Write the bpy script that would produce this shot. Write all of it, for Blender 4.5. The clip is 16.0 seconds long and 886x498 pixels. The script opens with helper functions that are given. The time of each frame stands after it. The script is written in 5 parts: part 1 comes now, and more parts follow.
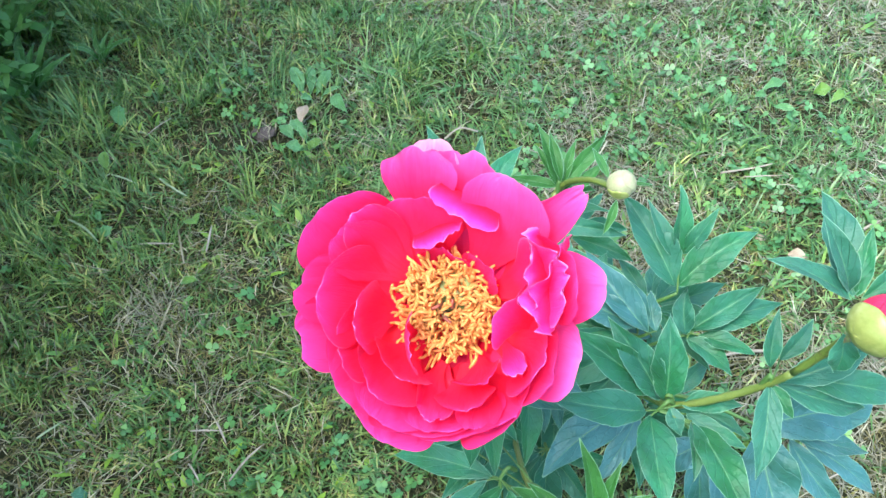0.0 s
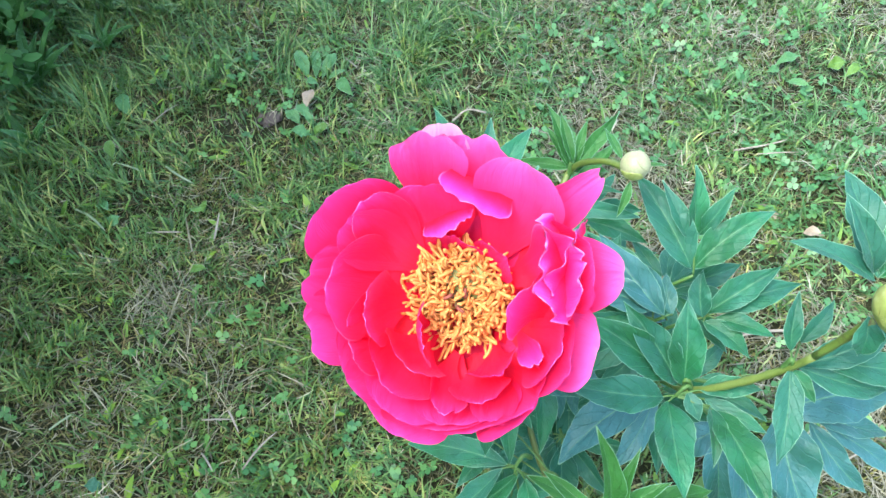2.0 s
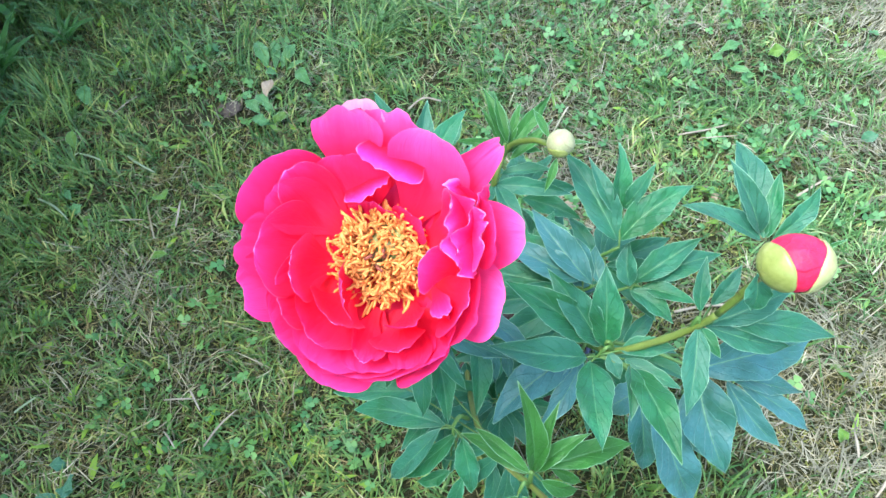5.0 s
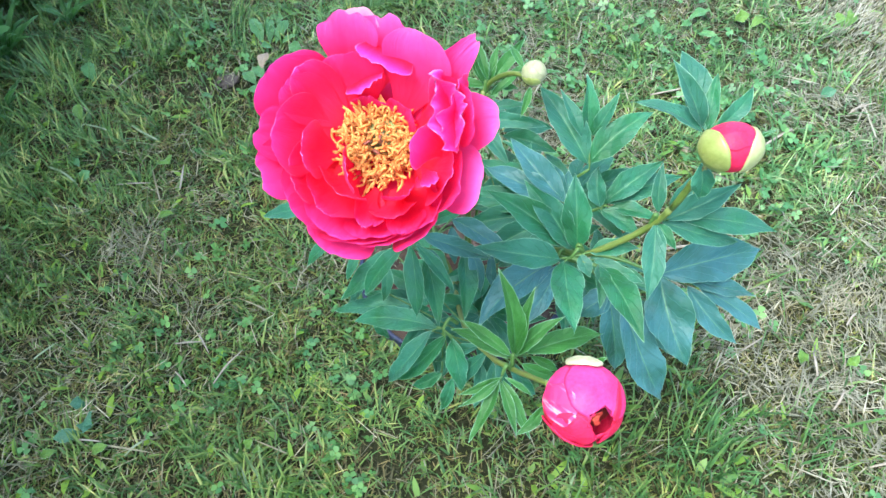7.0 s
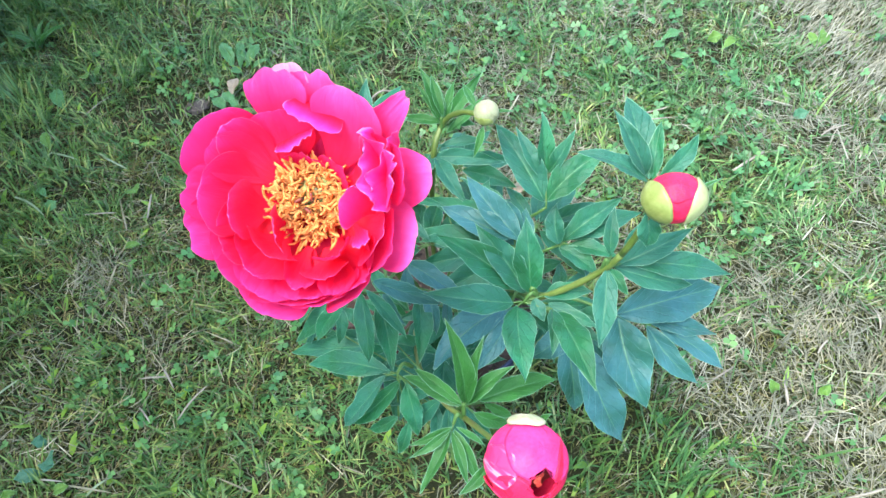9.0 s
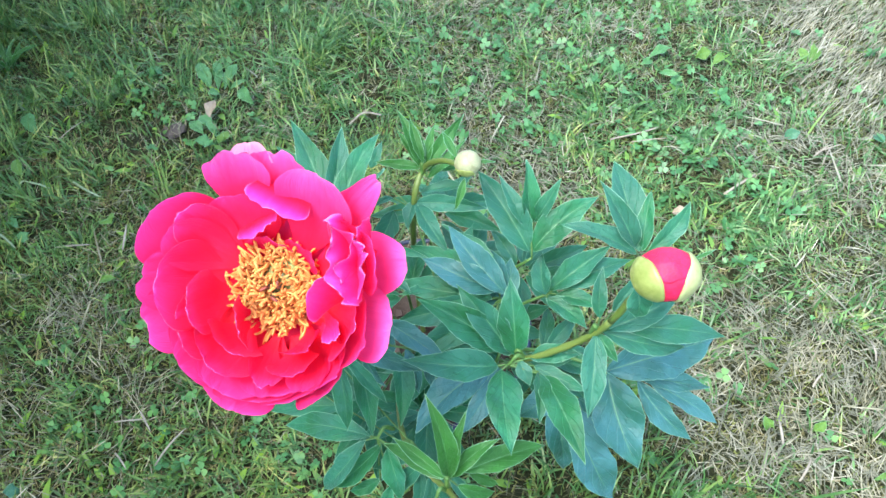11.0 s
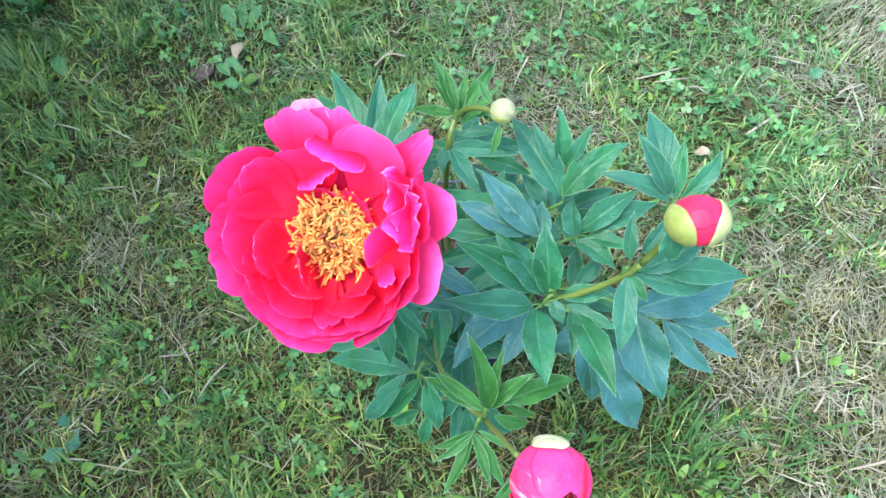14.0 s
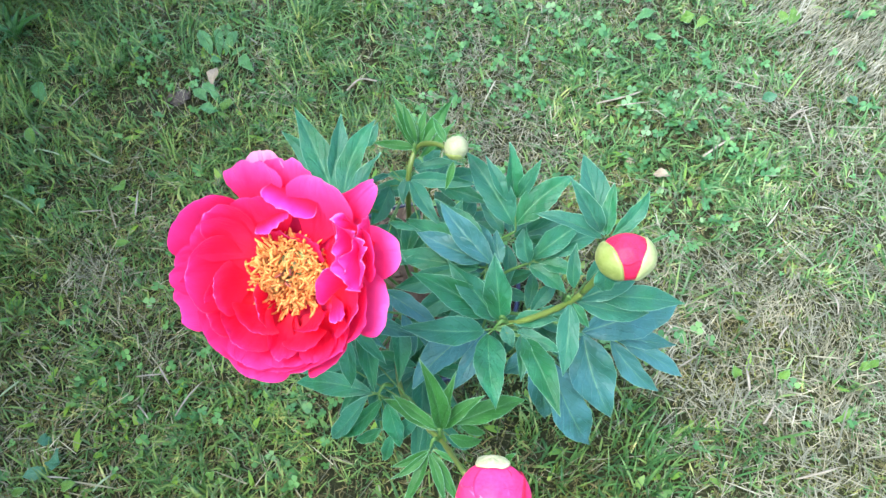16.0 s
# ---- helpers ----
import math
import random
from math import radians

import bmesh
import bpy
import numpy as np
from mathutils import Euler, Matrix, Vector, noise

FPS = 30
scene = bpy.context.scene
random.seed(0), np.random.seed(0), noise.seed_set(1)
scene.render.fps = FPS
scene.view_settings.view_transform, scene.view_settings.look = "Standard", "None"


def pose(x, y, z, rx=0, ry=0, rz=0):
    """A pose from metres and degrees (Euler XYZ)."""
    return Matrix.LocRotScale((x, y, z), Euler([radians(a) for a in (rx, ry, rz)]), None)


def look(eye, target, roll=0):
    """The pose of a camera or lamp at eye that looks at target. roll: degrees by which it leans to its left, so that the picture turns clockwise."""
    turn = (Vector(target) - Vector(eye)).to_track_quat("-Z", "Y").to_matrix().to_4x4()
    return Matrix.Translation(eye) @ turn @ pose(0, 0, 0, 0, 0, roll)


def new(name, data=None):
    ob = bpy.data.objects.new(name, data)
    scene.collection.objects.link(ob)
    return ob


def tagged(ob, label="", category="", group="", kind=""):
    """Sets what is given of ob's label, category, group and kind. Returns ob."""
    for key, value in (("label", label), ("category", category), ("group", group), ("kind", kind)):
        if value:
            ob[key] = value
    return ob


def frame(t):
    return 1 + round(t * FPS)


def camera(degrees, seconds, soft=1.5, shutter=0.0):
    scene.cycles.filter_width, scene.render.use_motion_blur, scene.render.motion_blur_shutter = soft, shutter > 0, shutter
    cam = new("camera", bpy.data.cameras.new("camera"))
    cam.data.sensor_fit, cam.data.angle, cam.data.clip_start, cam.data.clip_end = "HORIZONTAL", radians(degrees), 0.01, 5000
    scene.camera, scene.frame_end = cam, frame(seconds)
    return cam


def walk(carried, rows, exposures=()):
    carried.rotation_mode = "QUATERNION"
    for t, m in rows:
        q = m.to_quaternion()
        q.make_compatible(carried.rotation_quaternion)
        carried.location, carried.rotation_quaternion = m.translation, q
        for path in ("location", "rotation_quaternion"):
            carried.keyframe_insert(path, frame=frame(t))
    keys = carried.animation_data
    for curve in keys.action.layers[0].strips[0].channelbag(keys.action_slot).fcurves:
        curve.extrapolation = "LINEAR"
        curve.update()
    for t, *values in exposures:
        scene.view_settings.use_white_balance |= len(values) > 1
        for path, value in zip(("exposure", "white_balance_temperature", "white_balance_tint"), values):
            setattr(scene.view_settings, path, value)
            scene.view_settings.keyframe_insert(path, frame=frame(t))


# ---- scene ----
cam = camera(57.0, 16.0)
METRES, EYE, TILT, LEAN, TURN = 0.54, 0.958, -52.2, 3.5, 0.0
EXPOSURES = [(0.0, 2.62), (9.0, 2.62), (13.0, 2.58), (16.0, 2.55)]
ROWS = [
    (0.0, 0.0, 0.0, 0.0, 0.0, 0.0, -0.0),
    (0.5, 0.0102, 0.0144, -0.0008, 0.24, -0.6, 0.38),
    (1.0, -0.0017, 0.0157, 0.0109, 0.27, -0.95, 0.74),
    (1.5, -0.0003, 0.0214, 0.0209, 0.45, -1.2, 1.04),
    (2.0, -0.0024, 0.023, 0.0058, 0.62, -1.28, 0.98),
    (2.5, -0.0142, 0.0144, 0.0057, 0.87, -1.54, 0.72),
    (3.0, 0.0127, 0.0105, 0.015, 0.75, -1.39, 0.66),
    (3.5, 0.0218, 0.0147, 0.0068, 0.49, -1.36, 0.86),
    (4.0, 0.0524, -0.0085, 0.0057, -0.12, -1.49, 1.13),
    (6.5, 0.0543, -0.1538, -0.1259, -1.63, -1.77, 2.56),
    (7.0, 0.0488, -0.2063, -0.1598, -1.75, -1.58, 2.85),
    (7.5, 0.0486, -0.2173, -0.1785, -1.92, -1.56, 3.18),
    (8.0, 0.05, -0.224, -0.1824, -2.03, -1.44, 3.28),
    (8.5, 0.0801, -0.2153, -0.1627, -2.0, -1.52, 3.27),
    (9.0, 0.1243, -0.1824, -0.1023, -2.1, -1.17, 3.5),
    (11.5, 0.1492, -0.1146, 0.0061, -2.99, -1.94, 4.17),
    (12.0, 0.1521, -0.1066, 0.0092, -3.17, -1.98, 4.06),
    (12.5, 0.1595, -0.1009, 0.0138, -3.33, -2.78, 3.87),
    (13.0, 0.1337, -0.1399, 0.0278, -2.99, -6.11, 4.19),
    (13.5, 0.1115, -0.1531, 0.0346, -2.19, -6.61, 4.66),
    (14.0, 0.1075, -0.1763, 0.0235, -1.97, -6.31, 4.46),
    (14.5, 0.1266, -0.2314, 0.0512, -1.9, -5.8, 4.07),
    (15.0, 0.1582, -0.2237, 0.0493, -2.54, -5.38, 4.16),
    (15.5, 0.1806, -0.2626, 0.0737, -3.07, -5.66, 4.63),
    (16.0, 0.1598, -0.2587, 0.0675, -2.93, -5.94, 4.8),
]
walk(cam, [(t, pose(0, 0, EYE, TILT, LEAN, TURN) @ pose(METRES * x, METRES * y, METRES * z, 90 + pitch, roll, yaw)) for t, x, y, z, yaw, pitch, roll in ROWS], EXPOSURES)

# ---- light ----
world = bpy.data.worlds.new("sky")
scene.world = world
world.use_nodes = True
wn = world.node_tree
sky = wn.nodes.new("ShaderNodeTexSky")
sky.sky_type = "NISHITA"
sky.sun_disc = False
sky.sun_elevation = radians(65)
sky.sun_rotation = radians(232)
sky.air_density = 1.0
sky.dust_density = 2.0
wn.links.new(sky.outputs[0], wn.nodes["Background"].inputs[0])
wn.nodes["Background"].inputs[1].default_value = 0.135

sun = new("sun", bpy.data.lights.new("sun", "SUN"))
sun.data.energy = 1.75
sun.data.angle = radians(34)
sun.data.color = (1.0, 0.99, 0.98)
sun.matrix_world = look((-0.95, -0.75, 2.6), (0, 0, 0))


# ---- materials ----
class Mat:
    """A node material under construction."""

    def __init__(self, name, rough=0.6):
        self.m = bpy.data.materials.new(name)
        self.m.use_nodes = True
        self.t = self.m.node_tree
        self.b = self.t.nodes["Principled BSDF"]
        self.b.inputs["Roughness"].default_value = rough
        self.out = self.t.nodes["Material Output"]

    def node(self, kind):
        return self.t.nodes.new(kind)

    def link(self, a, b):
        self.t.links.new(a, b)

    def noise(self, scale, detail=4, coord="Object", stretch=None, rough=0.55):
        tc = self.node("ShaderNodeTexCoord")
        src = tc.outputs[coord]
        if stretch:
            mp = self.node("ShaderNodeMapping")
            mp.inputs["Scale"].default_value = stretch
            self.link(src, mp.inputs[0])
            src = mp.outputs[0]
        n = self.node("ShaderNodeTexNoise")
        n.inputs["Scale"].default_value = scale
        n.inputs["Detail"].default_value = detail
        n.inputs["Roughness"].default_value = rough
        self.link(src, n.inputs["Vector"])
        return n.outputs["Fac"]

    def ramp(self, fac, stops):
        r = self.node("ShaderNodeValToRGB")
        e = r.color_ramp.elements
        while len(e) < len(stops):
            e.new(0.5)
        for el, (p, c) in zip(e, stops):
            el.position, el.color = p, (*c, 1)
        self.link(fac, r.inputs[0])
        return r.outputs[0]

    def mix(self, fac, a, b, mode="MIX"):
        n = self.node("ShaderNodeMix")
        n.data_type, n.blend_type = "RGBA", mode
        for s, v in ((n.inputs[0], fac), (n.inputs[6], a), (n.inputs[7], b)):
            if isinstance(v, (int, float)):
                s.default_value = v
            elif isinstance(v, tuple):
                s.default_value = (*v, 1)
            else:
                self.link(v, s)
        return n.outputs[2]

    def math(self, op, a, b=0.0, c=0.0):
        n = self.node("ShaderNodeMath")
        n.operation = op
        for s, v in zip(n.inputs, (a, b, c)):
            if isinstance(v, (int, float)):
                s.default_value = v
            else:
                self.link(v, s)
        return n.outputs[0]

    def uv(self):
        n = self.node("ShaderNodeUVMap")
        n.uv_map = "uv"
        s = self.node("ShaderNodeSeparateXYZ")
        self.link(n.outputs[0], s.inputs[0])
        return s.outputs[0], s.outputs[1]

    def bump(self, height, strength, dist=0.001):
        n = self.node("ShaderNodeBump")
        n.inputs["Strength"].default_value = strength
        n.inputs["Distance"].default_value = dist
        self.link(height, n.inputs["Height"])
        self.link(n.outputs[0], self.b.inputs["Normal"])
        return n.outputs[0]

    def color(self, c):
        if isinstance(c, tuple):
            self.b.inputs["Base Color"].default_value = (*c, 1)
        else:
            self.link(c, self.b.inputs["Base Color"])

    def translucent(self, color, amount):
        tr = self.node("ShaderNodeBsdfTranslucent")
        if isinstance(color, tuple):
            tr.inputs[0].default_value = (*color, 1)
        else:
            self.link(color, tr.inputs[0])
        mx = self.node("ShaderNodeMixShader")
        mx.inputs[0].default_value = amount
        self.link(self.b.outputs[0], mx.inputs[1])
        self.link(tr.outputs[0], mx.inputs[2])
        self.link(mx.outputs[0], self.out.inputs[0])


def leaf_material(name, dark, light, trans, rough=0.42, bloom=0.0):
    """A peony leaf: matte green with a waxy bloom and blue sky sheen painted in patches, a thin pale margin, a fine
    midrib and faint veins.
    """
    m = Mat(name, rough)
    u, v = m.uv()
    au = m.math("ABSOLUTE", m.math("MULTIPLY_ADD", u, 2.0, -1.0))
    # side veins run forward from the midrib to the margin
    run = m.math("SUBTRACT", m.math("MULTIPLY", v, 6.0), m.math("MULTIPLY", m.math("POWER", au, 0.8), 2.1))
    run = m.math("ADD", run, m.math("MULTIPLY", m.noise(90, 2), 0.5))
    vein = m.math("ABSOLUTE", m.math("SINE", m.math("MULTIPLY", run, 3.1416)))
    vein = m.math("MAXIMUM", m.math("MULTIPLY_ADD", vein, -6.0, 1.0), 0.0)
    rib = m.math("LESS_THAN", au, m.math("MULTIPLY_ADD", v, -0.02, 0.034))
    inset = m.node("ShaderNodeUVMap")
    inset.uv_map = "edge"
    apart = m.node("ShaderNodeSeparateXYZ")
    m.link(inset.outputs[0], apart.inputs[0])
    rim = m.math("LESS_THAN", apart.outputs[0], 0.38)
    info = m.node("ShaderNodeObjectInfo")
    patch = m.noise(60, 3)
    fine = m.noise(420, 3)
    base = m.mix(m.ramp(m.noise(26, 3), [(0.38, (0, 0, 0)), (0.64, (1, 1, 1))]), dark, light)
    base = m.mix(m.math("MULTIPLY", info.outputs["Random"], 0.55), base, dark)
    base = m.mix(m.math("MULTIPLY", fine, 0.3), base, tuple(c * 0.6 for c in dark))
    # the blue patches hold the sky's reflection as colour
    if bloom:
        wax_sky = m.ramp(m.math("MULTIPLY_ADD", info.outputs["Random"], 0.3, m.math("MULTIPLY", m.noise(34, 3), 0.8)), [(0.38, (0, 0, 0)), (0.66, (1, 1, 1))])
        base = m.mix(m.math("MULTIPLY", wax_sky, bloom), base, (0.045, 0.168, 0.185))
    base = m.mix(m.math("MULTIPLY", vein, 0.42), base, (light[0] * 1.8, light[1] * 1.45, light[2] * 1.45))
    base = m.mix(m.math("MULTIPLY", rib, 0.6), base, (0.11, 0.28, 0.13))
    base = m.mix(m.math("MULTIPLY", rim, 0.55), base, (0.24, 0.46, 0.3))
    m.color(base)
    m.b.inputs["Specular IOR Level"].default_value = 0.4
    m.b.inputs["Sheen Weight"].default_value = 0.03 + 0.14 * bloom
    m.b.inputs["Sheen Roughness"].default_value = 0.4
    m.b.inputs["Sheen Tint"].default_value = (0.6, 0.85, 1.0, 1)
    h = m.math("ADD", m.math("MULTIPLY", vein, -0.35), m.math("MULTIPLY", patch, 0.45))
    h = m.math("ADD", h, m.math("MULTIPLY", fine, 0.3))
    h = m.math("ADD", h, m.math("MULTIPLY", m.noise(170, 2), 1.2))
    m.bump(h, 1.0, 0.0012)
    m.translucent(trans, 0.18)
    return m.m


leaf_blue = leaf_material("peony_leaf", (0.009, 0.1, 0.033), (0.019, 0.18, 0.073), (0.04, 0.28, 0.05), 0.55, 0.3)
# the same leaf again, with reflected sky blue put into its colour
leaf_waxy_skylit = leaf_material("waxy_peony_leaf_skylit", (0.012, 0.088, 0.056), (0.03, 0.152, 0.128), (0.04, 0.22, 0.09), 0.5, 0.8)
leaf_young = leaf_material("young_peony_leaf", (0.019, 0.11, 0.018), (0.036, 0.182, 0.033), (0.09, 0.32, 0.04), 0.55)
shade_weed = leaf_material("shaded_weed_leaf", (0.022, 0.1, 0.016), (0.05, 0.18, 0.03), (0.08, 0.26, 0.04), 0.5)
weed_pale = leaf_material("pale_weed_leaf", (0.045, 0.155, 0.045), (0.09, 0.25, 0.085), (0.14, 0.34, 0.08), 0.5)
fresh_leaf = leaf_material("fresh_weed", (0.06, 0.15, 0.022), (0.115, 0.24, 0.036), (0.2, 0.38, 0.04), 0.55)
clover_leaf_broad = leaf_material("blue_weed_leaf", (0.035, 0.13, 0.07), (0.07, 0.22, 0.13), (0.1, 0.3, 0.08), 0.5)


def petal_material(name, stops, rim, rim_start, sheen):
    m = Mat(name, 0.45)
    u, v = m.uv()
    streak = m.noise(6, 3, "UV", (9, 0.8, 1))
    patch = m.noise(45, 3)
    along = m.math("ADD", v, m.math("MULTIPLY_ADD", patch, 0.3, -0.15))
    # the foot is redder: light bouncing in the bowl, put into the colour
    body = m.ramp(along, stops)
    body = m.mix(m.math("MULTIPLY", streak, 0.25), body, (0.86, 0.05, 0.2))
    # the paler rim paints the light that a thin edge catches
    au = m.math("ABSOLUTE", m.math("MULTIPLY_ADD", u, 2.0, -1.0))
    far = m.math("MAXIMUM", m.math("POWER", v, 2.6), m.math("MULTIPLY", m.math("POWER", au, 3.0), m.math("MULTIPLY_ADD", v, 0.3, 0.7)))
    slope = 1.0 / (1.0 - rim_start)
    edge = m.math("MULTIPLY", m.math("MAXIMUM", m.math("MULTIPLY_ADD", far, slope, -slope * rim_start), 0.0), m.math("MULTIPLY_ADD", streak, 1.6, 0.05))
    body = m.mix(edge, body, rim)
    m.color(body)
    m.b.inputs["Specular IOR Level"].default_value = 0.12
    m.b.inputs["Sheen Weight"].default_value = sheen
    m.b.inputs["Sheen Roughness"].default_value = 0.35
    m.b.inputs["Sheen Tint"].default_value = (1.0, 0.4, 0.85, 1)
    m.bump(m.math("ADD", streak, m.math("MULTIPLY", patch, 0.5)), 0.35, 0.0014)
    m.translucent(m.mix(patch, (0.9, 0.016, 0.09), (0.9, 0.03, 0.17)), 0.22)
    return m.m


def plain(name, stops, scale, rough=0.6, bump=0.2, dist=0.0006, spec=0.4, trans=None, amount=0.2):
    m = Mat(name, rough)
    f = m.noise(scale, 5)
    g = m.noise(scale * 7, 3)
    mixed = m.math("MULTIPLY_ADD", g, 0.4, m.math("MULTIPLY", f, 0.6))
    m.color(m.ramp(mixed, stops))
    m.b.inputs["Specular IOR Level"].default_value = spec
    m.bump(mixed, bump, dist)
    if trans:
        m.translucent(trans, amount)
    return m.m


def island(name, stops, rough=0.55, trans=None, amount=0.25, warm=(1.0, 1.0, 1.0)):
    """Many small pieces in one mesh: every piece takes its own tone, tufts and patches drift across the lawn."""
    m = Mat(name, rough)
    geo = m.node("ShaderNodeNewGeometry")
    drift = m.math("MULTIPLY_ADD", m.noise(38.0, 2), 0.6, m.math("MULTIPLY", m.noise(9.0, 3), 0.5))
    fac = m.math("MULTIPLY_ADD", geo.outputs["Random Per Island"], 0.6, m.math("MULTIPLY_ADD", drift, 1.05, -0.37))
    col = m.ramp(fac, stops)
    # whole tufts turn yellower or browner than their neighbours
    tuft = m.math("MULTIPLY_ADD", m.noise(4.0, 2), 0.35, m.math("MULTIPLY", m.noise(24.0, 2), 0.65))
    tuft = m.math("ADD", tuft, m.math("MULTIPLY_ADD", geo.outputs["Random Per Island"], 0.16, -0.08))
    # tufts grow more yellow and olive towards -x and the near end
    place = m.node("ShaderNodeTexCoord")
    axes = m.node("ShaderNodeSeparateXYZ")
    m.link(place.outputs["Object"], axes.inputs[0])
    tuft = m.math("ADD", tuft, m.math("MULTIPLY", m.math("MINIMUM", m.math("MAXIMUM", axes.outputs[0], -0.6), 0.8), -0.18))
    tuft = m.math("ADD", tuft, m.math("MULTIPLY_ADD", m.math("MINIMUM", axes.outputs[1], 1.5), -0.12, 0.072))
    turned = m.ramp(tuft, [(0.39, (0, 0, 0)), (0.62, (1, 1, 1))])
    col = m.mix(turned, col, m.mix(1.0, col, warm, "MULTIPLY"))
    m.color(col)
    m.b.inputs["Specular IOR Level"].default_value = 0.4
    if trans:
        m.translucent(trans, amount)
    return m.m


petal_pink = petal_material("petal", [(0.1, (0.76, 0.004, 0.012)), (0.5, (0.80, 0.016, 0.09)), (0.85, (0.83, 0.036, 0.21)), (1.0, (0.84, 0.045, 0.29))], (0.88, 0.14, 0.55), 0.86, 0.0)
petal_outer = petal_material("outer_petal", [(0.1, (0.78, 0.006, 0.024)), (0.5, (0.80, 0.02, 0.14)), (0.85, (0.83, 0.045, 0.28)), (1.0, (0.84, 0.075, 0.37))], (0.87, 0.14, 0.5), 0.88, 0.0)
# paler copy for the guard petals: sky light painted into the pink
petal_guard_skylit = petal_material("guard_petal_skylit", [(0.1, (0.80, 0.008, 0.03)), (0.5, (0.84, 0.035, 0.19)), (0.75, (0.86, 0.085, 0.37)), (1.0, (0.88, 0.18, 0.54))], (0.88, 0.3, 0.66), 0.9, 0.05)
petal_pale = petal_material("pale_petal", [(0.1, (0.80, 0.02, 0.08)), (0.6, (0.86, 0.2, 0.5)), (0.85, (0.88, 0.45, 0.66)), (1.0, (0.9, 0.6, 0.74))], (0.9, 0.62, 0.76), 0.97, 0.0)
petal_frilled = petal_material("frilled_petal", [(0.1, (0.77, 0.005, 0.014)), (0.55, (0.81, 0.014, 0.085)), (0.85, (0.83, 0.032, 0.21)), (0.94, (0.84, 0.05, 0.34)), (1.0, (0.86, 0.12, 0.6))], (0.9, 0.4, 0.86), 0.82, 0.05)
# lilac for the frills: sky light on curled edges, put into colour
petal_lilac = petal_material("lilac_petal", [(0.1, (0.80, 0.006, 0.03)), (0.3, (0.82, 0.016, 0.14)), (0.52, (0.87, 0.035, 0.32)), (1.0, (0.92, 0.11, 0.56))], (0.93, 0.4, 0.82), 0.7, 0.1)
stamen_yellow = plain("stamen", [(0.3, (0.7, 0.26, 0.05)), (0.7, (0.9, 0.52, 0.18))], 300, 0.55, 0.2, trans=(0.9, 0.42, 0.08), amount=0.25)
pistil_green = plain("pistil", [(0.3, (0.07, 0.06, 0.02)), (0.7, (0.2, 0.12, 0.06))], 300, 0.5)
stigma_pink = plain("stigma", [(0.3, (0.12, 0.03, 0.015)), (0.7, (0.3, 0.08, 0.05))], 400, 0.5)
stem_green = plain("stem", [(0.3, (0.07, 0.12, 0.02)), (0.7, (0.13, 0.18, 0.038))], 120, 0.45, 0.2, spec=0.5)
petiole_green = plain("petiole", [(0.3, (0.04, 0.12, 0.025)), (0.7, (0.085, 0.18, 0.045))], 120, 0.5, 0.2, spec=0.4)
stem_red = plain("stem_flushed", [(0.38, (0.1, 0.17, 0.035)), (0.58, (0.14, 0.16, 0.045)), (0.75, (0.1, 0.06, 0.03))], 45, 0.45, 0.2)
stem_neck = plain("stem_neck", [(0.5, (0.1, 0.16, 0.028)), (0.58, (0.06, 0.06, 0.02)), (0.66, (0.025, 0.014, 0.01))], 70, 0.45, 0.2)
sepal_green = plain("sepal", [(0.3, (0.16, 0.22, 0.045)), (0.52, (0.25, 0.31, 0.09)), (0.7, (0.38, 0.43, 0.19))], 45, 0.38, 0.12, spec=0.5, trans=(0.6, 0.7, 0.2), amount=0.15)
sepal_pale = plain("sepal_pale", [(0.3, (0.24, 0.29, 0.1)), (0.7, (0.38, 0.41, 0.21))], 50, 0.38, 0.1, spec=0.5)
sepal_cream = plain("sepal_cream", [(0.3, (0.2, 0.23, 0.11)), (0.7, (0.33, 0.34, 0.21))], 90, 0.45, 0.2, spec=0.35)
bud_pink = plain("bud_petal", [(0.3, (0.74, 0.02, 0.125)), (0.7, (0.84, 0.066, 0.28))], 50, 0.5, 0.35, 0.0015, spec=0.3, trans=(0.9, 0.03, 0.1), amount=0.2)
bud_rose = plain("bud_petal_inner", [(0.3, (0.52, 0.008, 0.035)), (0.7, (0.7, 0.022, 0.1))], 70, 0.55, 0.7, 0.0016, spec=0.25)
bud_dark = plain("bud_hollow", [(0.3, (0.05, 0.004, 0.004)), (0.55, (0.16, 0.012, 0.01)), (0.75, (0.42, 0.05, 0.03))], 110, 0.6, 0.4)
def streaked_material():
    m = Mat("bud_petal_streaked", 0.5)
    tc = m.node("ShaderNodeTexCoord")
    mp = m.node("ShaderNodeMapping")
    mp.vector_type = "TEXTURE"
    mp.inputs["Rotation"].default_value = (0, 0, radians(-38))
    mp.inputs["Scale"].default_value = (9.0, 0.5, 3.0)
    m.link(tc.outputs["Object"], mp.inputs[0])
    n = m.node("ShaderNodeTexNoise")
    n.inputs["Scale"].default_value = 120
    n.inputs["Detail"].default_value = 1
    m.link(mp.outputs[0], n.inputs["Vector"])
    m.color(m.ramp(n.outputs["Fac"], [(0.5, (0.78, 0.025, 0.13)), (0.55, (0.83, 0.1, 0.24)), (0.6, (0.85, 0.29, 0.38)), (0.66, (0.81, 0.09, 0.22))]))
    m.bump(n.outputs["Fac"], 0.3, 0.001)
    return m.m


bud_ember = plain("bud_inner_petal", [(0.3, (0.2, 0.012, 0.01)), (0.55, (0.5, 0.05, 0.03)), (0.75, (0.7, 0.16, 0.07))], 160, 0.55, 0.6, 0.0012)
